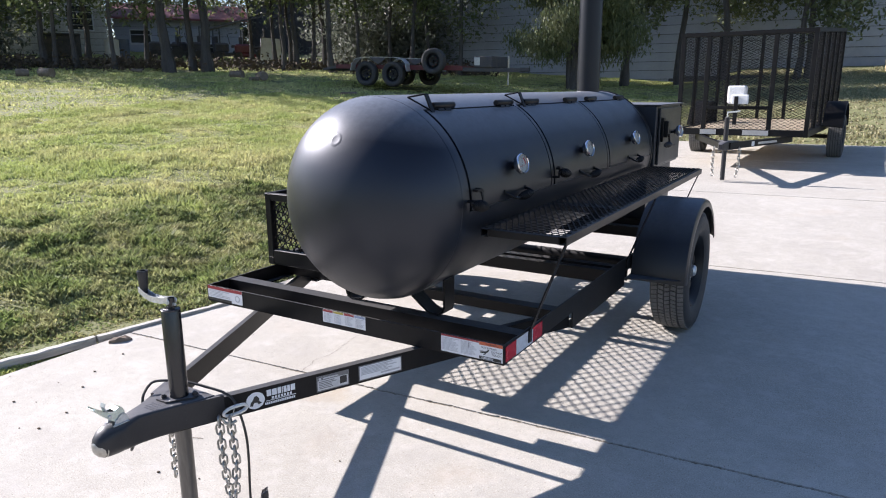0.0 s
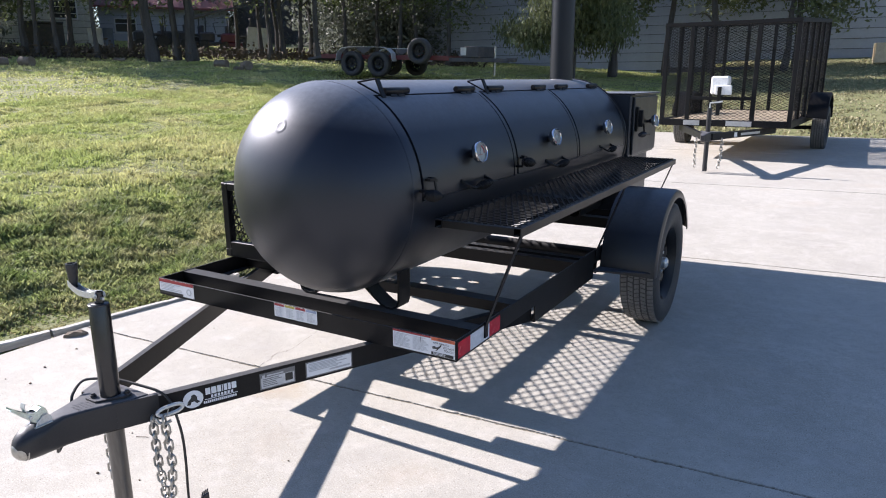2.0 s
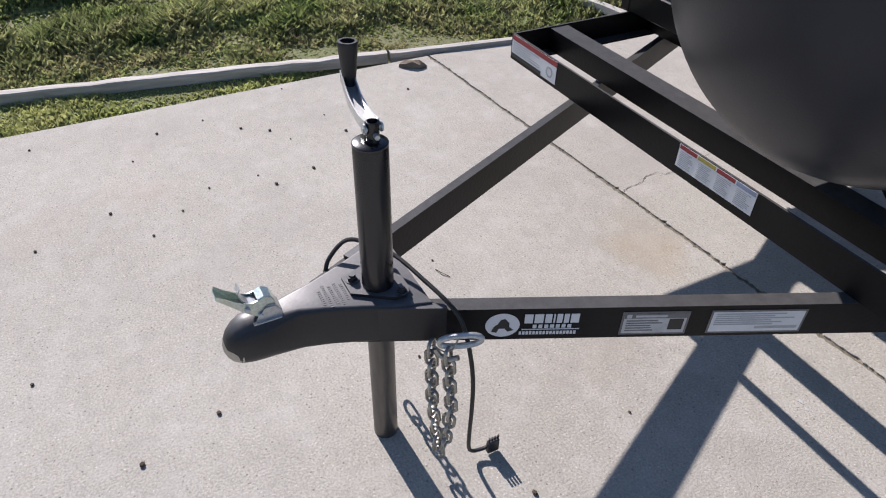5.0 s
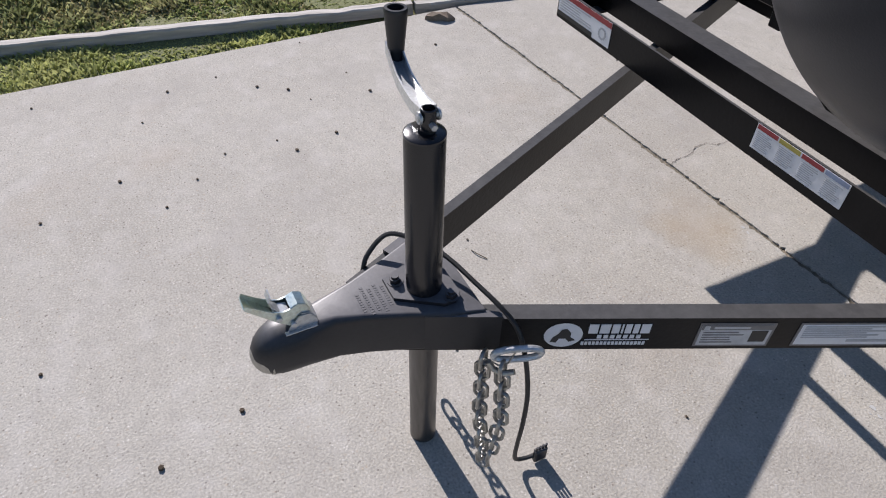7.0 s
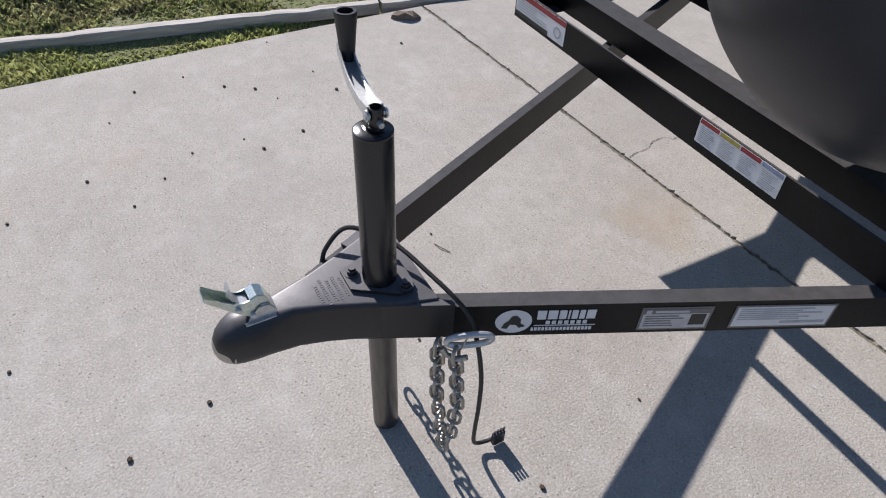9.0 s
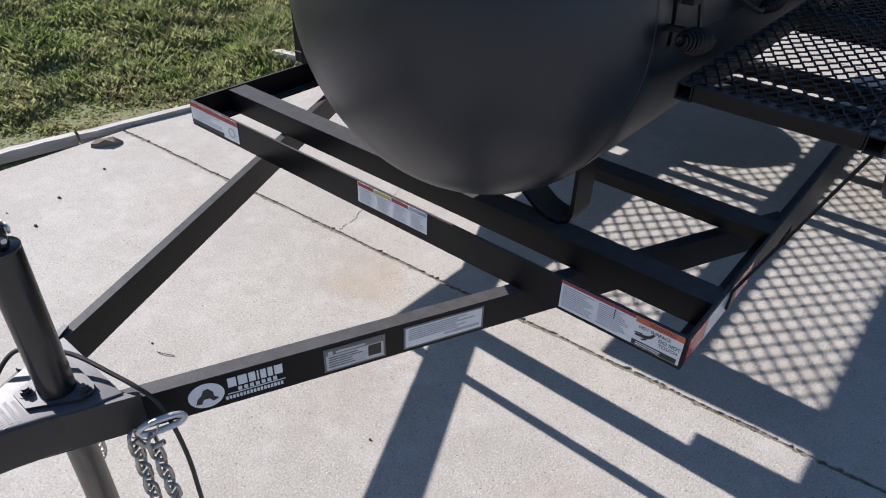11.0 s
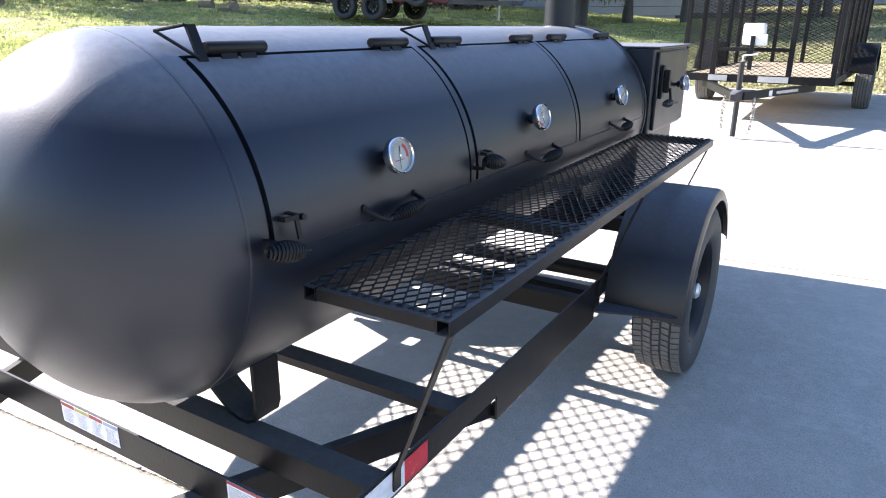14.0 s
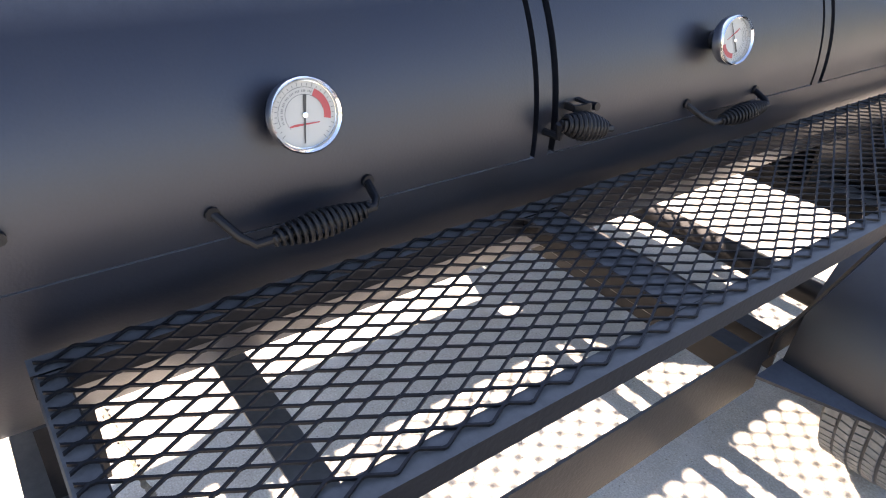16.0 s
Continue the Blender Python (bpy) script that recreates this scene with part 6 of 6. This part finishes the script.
house = building("cream_house", "cream boarded house behind trees", (x, y, on_ground(x, y)), 60, 5.0, 7, 4.2, 0.30, cream_siding, roof_red, 2.0)
window(house, 0.8, 1.2, 1.1, 1.1, 0.0)
x, y = polar(40.5, 44)
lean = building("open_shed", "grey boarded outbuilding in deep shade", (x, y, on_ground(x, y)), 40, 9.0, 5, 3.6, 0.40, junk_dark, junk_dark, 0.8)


# Trees.
def leaves(n, centres, spread, size, seed, flat=0.5, droop=0.0):
    """A crown: leaf quads gathered in small clumps round given centres."""
    r = np.random.default_rng(seed)
    c = np.array(centres)[r.integers(0, len(centres), n // 9 + 1)]
    clump = c + r.normal(0, 1, c.shape) * spread * np.array([1, 1, flat])
    p = np.repeat(clump, 9, 0)[:n] + r.normal(0, 1, (n, 3)) * size * 1.6
    p[:, 2] -= droop * np.abs(r.normal(0, 1, n)) * size * 2
    a, b = r.normal(0, 1, (n, 3)), r.normal(0, 1, (n, 3))
    a /= np.linalg.norm(a, axis=1)[:, None]
    b -= a * (a * b).sum(1)[:, None]
    b /= np.linalg.norm(b, axis=1)[:, None]
    if droop:
        a = a * 0.5 + np.array([0, 0, -1.0])
    s = size * r.uniform(0.5, 1.3, n)[:, None]
    q = np.stack([p - a * s, p + b * s * 0.45, p + a * s, p - b * s * 0.45], 1)
    g = Geo()
    g.v = q.reshape(-1, 3).tolist()
    g.f = (np.arange(n)[:, None] * 4 + [0, 1, 2, 3]).tolist()
    return g


def tree(label, x, y, height, radius, seed, crown_from=0.45, crown_r=2.0, n=1500, size=0.16, lean=(0, 0), mat=None, twigs=5):
    rng = random.Random(seed)
    z0 = on_ground(x, y) - 0.1
    t = thing("tree", label, "tree", group="trees behind the lawn", at=(x, y, z0))
    pts, rad = [], []
    for k in range(9):
        f = k / 8
        pts.append((lean[0] * f * height + rng.uniform(-1, 1) * 0.06 * (k > 0), lean[1] * f * height + rng.uniform(-1, 1) * 0.06 * (k > 0), f * height * 0.92))
        rad.append(radius * (1.35 if k == 0 else 1.0) * (1 - 0.8 * f) + 0.012)
    trunk = part("trunk", Geo().tube(smooth_line(pts, 2), [rad[min(i // 2, 8)] for i in range(17)], 9), bark, t)
    tips = []
    for k in range(twigs + 4):
        f = rng.uniform(0.22 if k < twigs else crown_from, 0.95)
        i = f * 8
        base = Vector(pts[int(i)]).lerp(Vector(pts[min(int(i) + 1, 8)]), i - int(i))
        a = rng.uniform(0, 6.28)
        reach = crown_r * rng.uniform(0.5, 1.0) * (1.2 - 0.5 * f)
        tip = base + Vector((math.cos(a) * reach, math.sin(a) * reach, reach * rng.uniform(0.1, 0.6)))
        mid = base.lerp(tip, 0.5) + Vector((0, 0, rng.uniform(-0.1, 0.25)))
        r0 = max(0.02, radius * (1 - f) * 0.5)
        part("limb", Geo().tube(smooth_line([base, mid, tip], 3), [r0 * (1 - 0.14 * j) for j in range(7)], 6), bark, t)
        if f > crown_from * 0.8:
            tips += [tip, mid.lerp(tip, 0.5)]
    top = Vector(pts[-1])
    for k in range(7):
        f = rng.uniform(crown_from, 1.0)
        tips.append(Vector((lean[0] * f * height + rng.gauss(0, crown_r * 0.45), lean[1] * f * height + rng.gauss(0, crown_r * 0.45), f * height)))
    part("crown", leaves(n, [tuple(p) for p in tips], crown_r * 0.30, size, seed, 0.8), mat or leaf, t, smooth=0, fix=False, kind="stuff")
    return t


OAK = "slender grey-barked tree with a dark leafy crown at the lawn's edge"
ROW = [(63.8, 27, 0.13), (60.6, 29, 0.12), (60.1, 28, 0.08), (58.7, 28, 0.10), (58.0, 30, 0.12), (56.2, 27, 0.08), (54.0, 29, 0.09), (52.5, 26, 0.22), (50.8, 27, 0.14), (49.7, 26.5, 0.22),
       (46.4, 31, 0.09), (44.6, 29, 0.09), (44.0, 28, 0.10), (43.4, 30, 0.09), (42.9, 28.5, 0.12), (41.6, 29, 0.09), (40.7, 30, 0.11), (40.2, 27, 0.12), (38.0, 29, 0.09), (35.6, 30, 0.10), (33.8, 28, 0.11), (32.2, 29, 0.08), (29.8, 27.5, 0.10)]
for k, (b, far, r) in enumerate(ROW):
    x, y = polar(b, far)
    lean = (random.Random(k).uniform(-0.06, 0.06), random.Random(k + 50).uniform(-0.04, 0.04))
    tree(OAK, x, y, random.Random(k + 9).uniform(7.0, 9.5), r * 0.78, k + 1, 0.34, 2.0, 3600, 0.095, lean)
for k, (b, far, r, h) in enumerate(((16.6, 25.2, 0.12, 7.5), (9.3, 25.0, 0.11, 7.5), (4.4, 24.6, 0.08, 7.0), (3.6, 24.8, 0.09, 7.0), (12.6, 25.5, 0.10, 8.0))):
    x, y = polar(b, far)
    tree("slim tree with drooping foliage against the pale wall", x, y, h, r, 70 + k, 0.34, 1.5, 8000, 0.085, (0.03 * (-1) ** k, 0), leaf_cedar)


def cedar(x, y, seed):
    z0 = on_ground(x, y) - 0.1
    t = thing("cedar_tree", "green cedar with drooping sprays of foliage near the wall", "tree", at=(x, y, z0))
    for dx, dy, r in ((0, 0, 0.17), (0.22, 0.1, 0.10), (-0.18, -0.06, 0.09)):
        part("trunk", Geo().tube([(dx, dy, 0), (dx * 1.3, dy * 1.3, 2.2), (dx * 1.5, dy, 6.5)], [r * 1.3, r, 0.03], 9), bark, t)
    rng = random.Random(seed)
    tips = []
    for k in range(34):
        f = rng.uniform(0.10, 0.95)
        a = rng.uniform(0, 6.28)
        reach = 2.1 * (1.05 - f) * rng.uniform(0.55, 1.0) + 0.3
        base = Vector((0, 0, 0.5 + 6 * f))
        tip = base + Vector((math.cos(a) * reach, math.sin(a) * reach, -0.05 + 0.25 * reach))
        part("limb", Geo().tube([base, base.lerp(tip, 0.5) + Vector((0, 0, 0.1)), tip], [0.035, 0.022, 0.008], 5), bark, t)
        tips += [tip, base.lerp(tip, 0.75), base.lerp(tip, 0.5)]
    part("crown", leaves(70000, [tuple(p) for p in tips], 0.24, 0.055, seed, 0.9, 0.2), leaf_cedar, t, smooth=0, fix=False, kind="stuff")


x, y = polar(20.4, 22.5)
cedar(x, y, 5)

# Low leafy spray of a bough that hangs over the lawn.
x, y = polar(62.3, 25)
z = on_ground(x, y)
bough = thing("bough", "sunlit yellow-green leafy bough over the lawn", "branch", at=(x, y, 0))
part("twig", Geo().tube(smooth_line([(-3.2, -1.6, z - 0.1), (-3.0, -1.5, z + 3.0), (-1.2, -0.6, z + 3.6), (0.3, 0.2, z + 2.6)], 5), [0.12 - 0.007 * k for k in range(16)], 7), bark, bough)
part("spray", leaves(260, [(0.1, 0.1, z + 2.65), (0.35, 0.2, z + 2.3), (-0.3, -0.1, z + 2.9)], 0.22, 0.10, 3, 0.9), leaf, bough, smooth=0, fix=False, kind="stuff")

# Woods and undergrowth that close the view behind the trees.
r = np.random.default_rng(8)
cent = []
for k in range(520):
    b, far = r.uniform(27, 72), r.uniform(44, 58)
    x, y = polar(b, far)
    cent.append((x, y, on_ground(x, y) + abs(r.normal(0, 1)) * 4.0 + 0.2))
for k in range(260):
    b, far = r.choice([r.uniform(30, 40), r.uniform(64, 70)]), r.uniform(31, 36)
    x, y = polar(b, far)
    cent.append((x, y, on_ground(x, y) + r.uniform(0.1, 3.2)))
tagged(part("far_woods", leaves(150000, cent, 0.75, 0.115, 9, 0.9), leaf_hazed, None, smooth=0, fix=False), "dark dense woods behind the buildings", "woods", kind="stuff")
cent = []
for k in range(420):
    b, far = r.uniform(28, 72), r.uniform(27, 31)
    x, y = polar(b, far)
    cent.append((x, y, on_ground(x, y) + r.uniform(0.02, 0.10)))
tagged(part("leaf_litter", leaves(14000, cent, 0.45, 0.09, 19, 0.08), debris, None, smooth=0, fix=False), "brown leaf litter and low brush under the trees", "brush", kind="stuff")
for b, far, h, rad in ((38.0, 37, 8, 0.2), (35.5, 36, 8, 0.2), (33.0, 37, 8, 0.2), (64, 35, 8, 0.2), (66.5, 31, 8, 0.2), (31.2, 35, 8, 0.2)):
    x, y = polar(b, far)
    tree(OAK, x, y, h, rad * 0.7, int(b * 10), 0.12, 2.2, 7500, 0.10)


# Logs, and the stored things under the trees.
def log(x, y, length, r, rz, label="cut log of grey wood lying on the lawn", upright=False):
    rng = random.Random(int(x * 100))
    rings = []
    for k in range(6):
        f = k / 5
        rr = r * (1 + rng.uniform(-0.08, 0.08))
        rings.append([((f - 0.5) * length, rr * math.cos(t) * rng.uniform(0.92, 1.08), rr * math.sin(t) * rng.uniform(0.92, 1.08) + r * 0.9) for t in np.linspace(0, 2 * math.pi, 13)[:-1]])
    ob = part("log", Geo().loft(rings), stump_wood, None)
    ob.matrix_world = pose(x, y, on_ground(x, y), 0, -75 if upright else 0, rz)
    return tagged(ob, label, "log")


for b, far, ln, rr, rz in ((47.6, 23.5, 0.55, 0.17, 20), (45.7, 22.5, 0.75, 0.20, 150), (46.3, 22.2, 0.5, 0.09, 100), (62.2, 24, 0.45, 0.16, 60), (60.7, 23.5, 0.55, 0.2, 10), (65.2, 22.5, 0.9, 0.2, 90), (54.8, 26, 0.5, 0.09, 40), (38.9, 18.0, 0.6, 0.06, 70)):
    x, y = polar(b, far)
    log(x, y, ln * 0.75, rr * 0.7, rz)


def barrel_drum(b, far, mat, label):
    x, y = polar(b, far)
    ob = part("barrel", Geo().lathe([(0.0, 0.0), (0.28, 0.0), (0.29, 0.02), (0.28, 0.04), (0.28, 0.29), (0.292, 0.30), (0.28, 0.31), (0.28, 0.58), (0.292, 0.59), (0.28, 0.60), (0.28, 0.86), (0.29, 0.88), (0.26, 0.885), (0.0, 0.87)], 24), mat, None)
    ob.matrix_world = pose(x, y, on_ground(x, y))
    tagged(ob, label, "barrel")


barrel_drum(56.3, 33, junk_pale, "pale dented barrel under the trees")
barrel_drum(55.6, 33.5, junk_blue, "blue-grey barrel under the trees")


def mower(b, far, mat, rz, label):
    """A parked ride-on mower: deck, bonnet, seat, roll bar, wheels."""
    x, y = polar(b, far)
    m = thing("ride_on_mower", label, "mower", group="machines by the shed", at=(x, y, on_ground(x, y) + 0.02), rz=rz)
    part("deck", Geo().box((-0.6, -0.45, 0.15), (0.4, 0.45, 0.30), 0.04), mat, m)
    part("bonnet", Geo().box((-0.75, -0.28, 0.301), (-0.05, 0.28, 0.75), 0.08), mat, m)
    part("seat", Geo().box((0.1, -0.25, 0.55), (0.55, 0.25, 0.66), 0.04).box((0.47, -0.24, 0.66), (0.58, 0.24, 1.05), 0.04), junk_dark, m)
    part("roll_bar", Geo().tube([(0.6, -0.35, 0.3), (0.62, -0.35, 1.45), (0.62, 0.35, 1.45), (0.6, 0.35, 0.3)], 0.03, 8), junk_dark, m)
    part("steering_lever", Geo().tube([(0.0, -0.2, 0.7), (-0.1, -0.22, 1.15), (0.15, -0.22, 1.2)], 0.018, 6), junk_dark, m)
    for sx, rr in ((-0.6, 0.18), (0.45, 0.27)):
        for sy in (-0.45, 0.45):
            part("wheel", Geo().tube([(sx, sy - 0.09, rr), (sx, sy + 0.09, rr)], rr, 18), rubber, m)


for b, far, mat, rz, lb in ((52.6, 36, junk_dark, 60, "dark ride-on mower parked by the shed"), (51.0, 36.5, junk_dark, 40, "dark ride-on mower parked by the shed"), (49.8, 36, junk_dark, 75, "dark ride-on mower parked by the shed"), (48.0, 35.5, junk_dark, 55, "dark ride-on mower parked by the shed"), (46.4, 35, red_paint, 50, "red ride-on mower parked by the shed")):
    mower(b, far, mat, rz, lb)
x, y = polar(44.9, 32)
ob = part("tarp_sheet", Geo().loft([[(-0.5, 0, 0), (0.5, 0.1, 0), (0.5, 0.25, 0), (-0.5, 0.2, 0)], [(-0.42, 0.02, 0.7), (0.45, 0.05, 0.6), (0.45, 0.15, 0.6), (-0.42, 0.12, 0.7)], [(-0.35, 0.05, 1.15), (0.42, 0.06, 1.1), (0.42, 0.1, 1.1), (-0.35, 0.1, 1.15)]]), junk_pale, None)
ob.matrix_world = pose(x, y, on_ground(x, y), 0, 0, 45)
tagged(ob, "pale tarpaulin-wrapped bundle leaning under the trees", "tarp")
x, y = polar(64.6, 33)
ob = part("tank_trunk", Geo().lathe([(0.0, 0.0), (0.55, 0.0), (0.6, 0.1), (0.6, 1.3), (0.5, 1.5), (0.0, 1.55)], 24), red_paint, None)
ob.name = "red_drum"
ob.matrix_world = pose(x, y, on_ground(x, y))
tagged(ob, "large faded red drum under the trees", "drum")
x, y = polar(59.6, 36)
ob = part("storage_crate", Geo().box((-0.8, -0.4, 0), (0.8, 0.4, 0.95), 0.05).box((-0.82, -0.42, 0.95), (0.82, 0.42, 1.02), 0.02), junk_dark, None)
ob.matrix_world = pose(x, y, on_ground(x, y), 0, 0, 60)
tagged(ob, "dark storage crate beside the cream house", "crate")
x, y = polar(-2.3, 26.5)
cr = thing("wooden_crate", "brown wooden crate with a white label by the wall", "crate", at=(x, y, on_ground(x, y)), rz=5)
part("body", Geo().box((-0.55, -0.3, 0), (0.55, 0.3, 0.62), 0.02), deck_wood, cr)
part("label_plate", Geo().box((-0.15, -0.306, 0.12), (0.45, -0.301, 0.5), 0.002), paper, cr)
x, y = polar(9.9, 25.4)
ob = part("timber_pile", Geo().box((-1.5, -0.12, 0), (1.2, 0.12, 0.09), 0.01).box((-1.2, -0.1, 0.09), (1.5, 0.08, 0.16), 0.01), junk_dark, None)
ob.matrix_world = pose(x, y, on_ground(x, y) + 0.02, 0, 0, 6)
tagged(ob, "low pile of dark timbers along the wall", "timber")
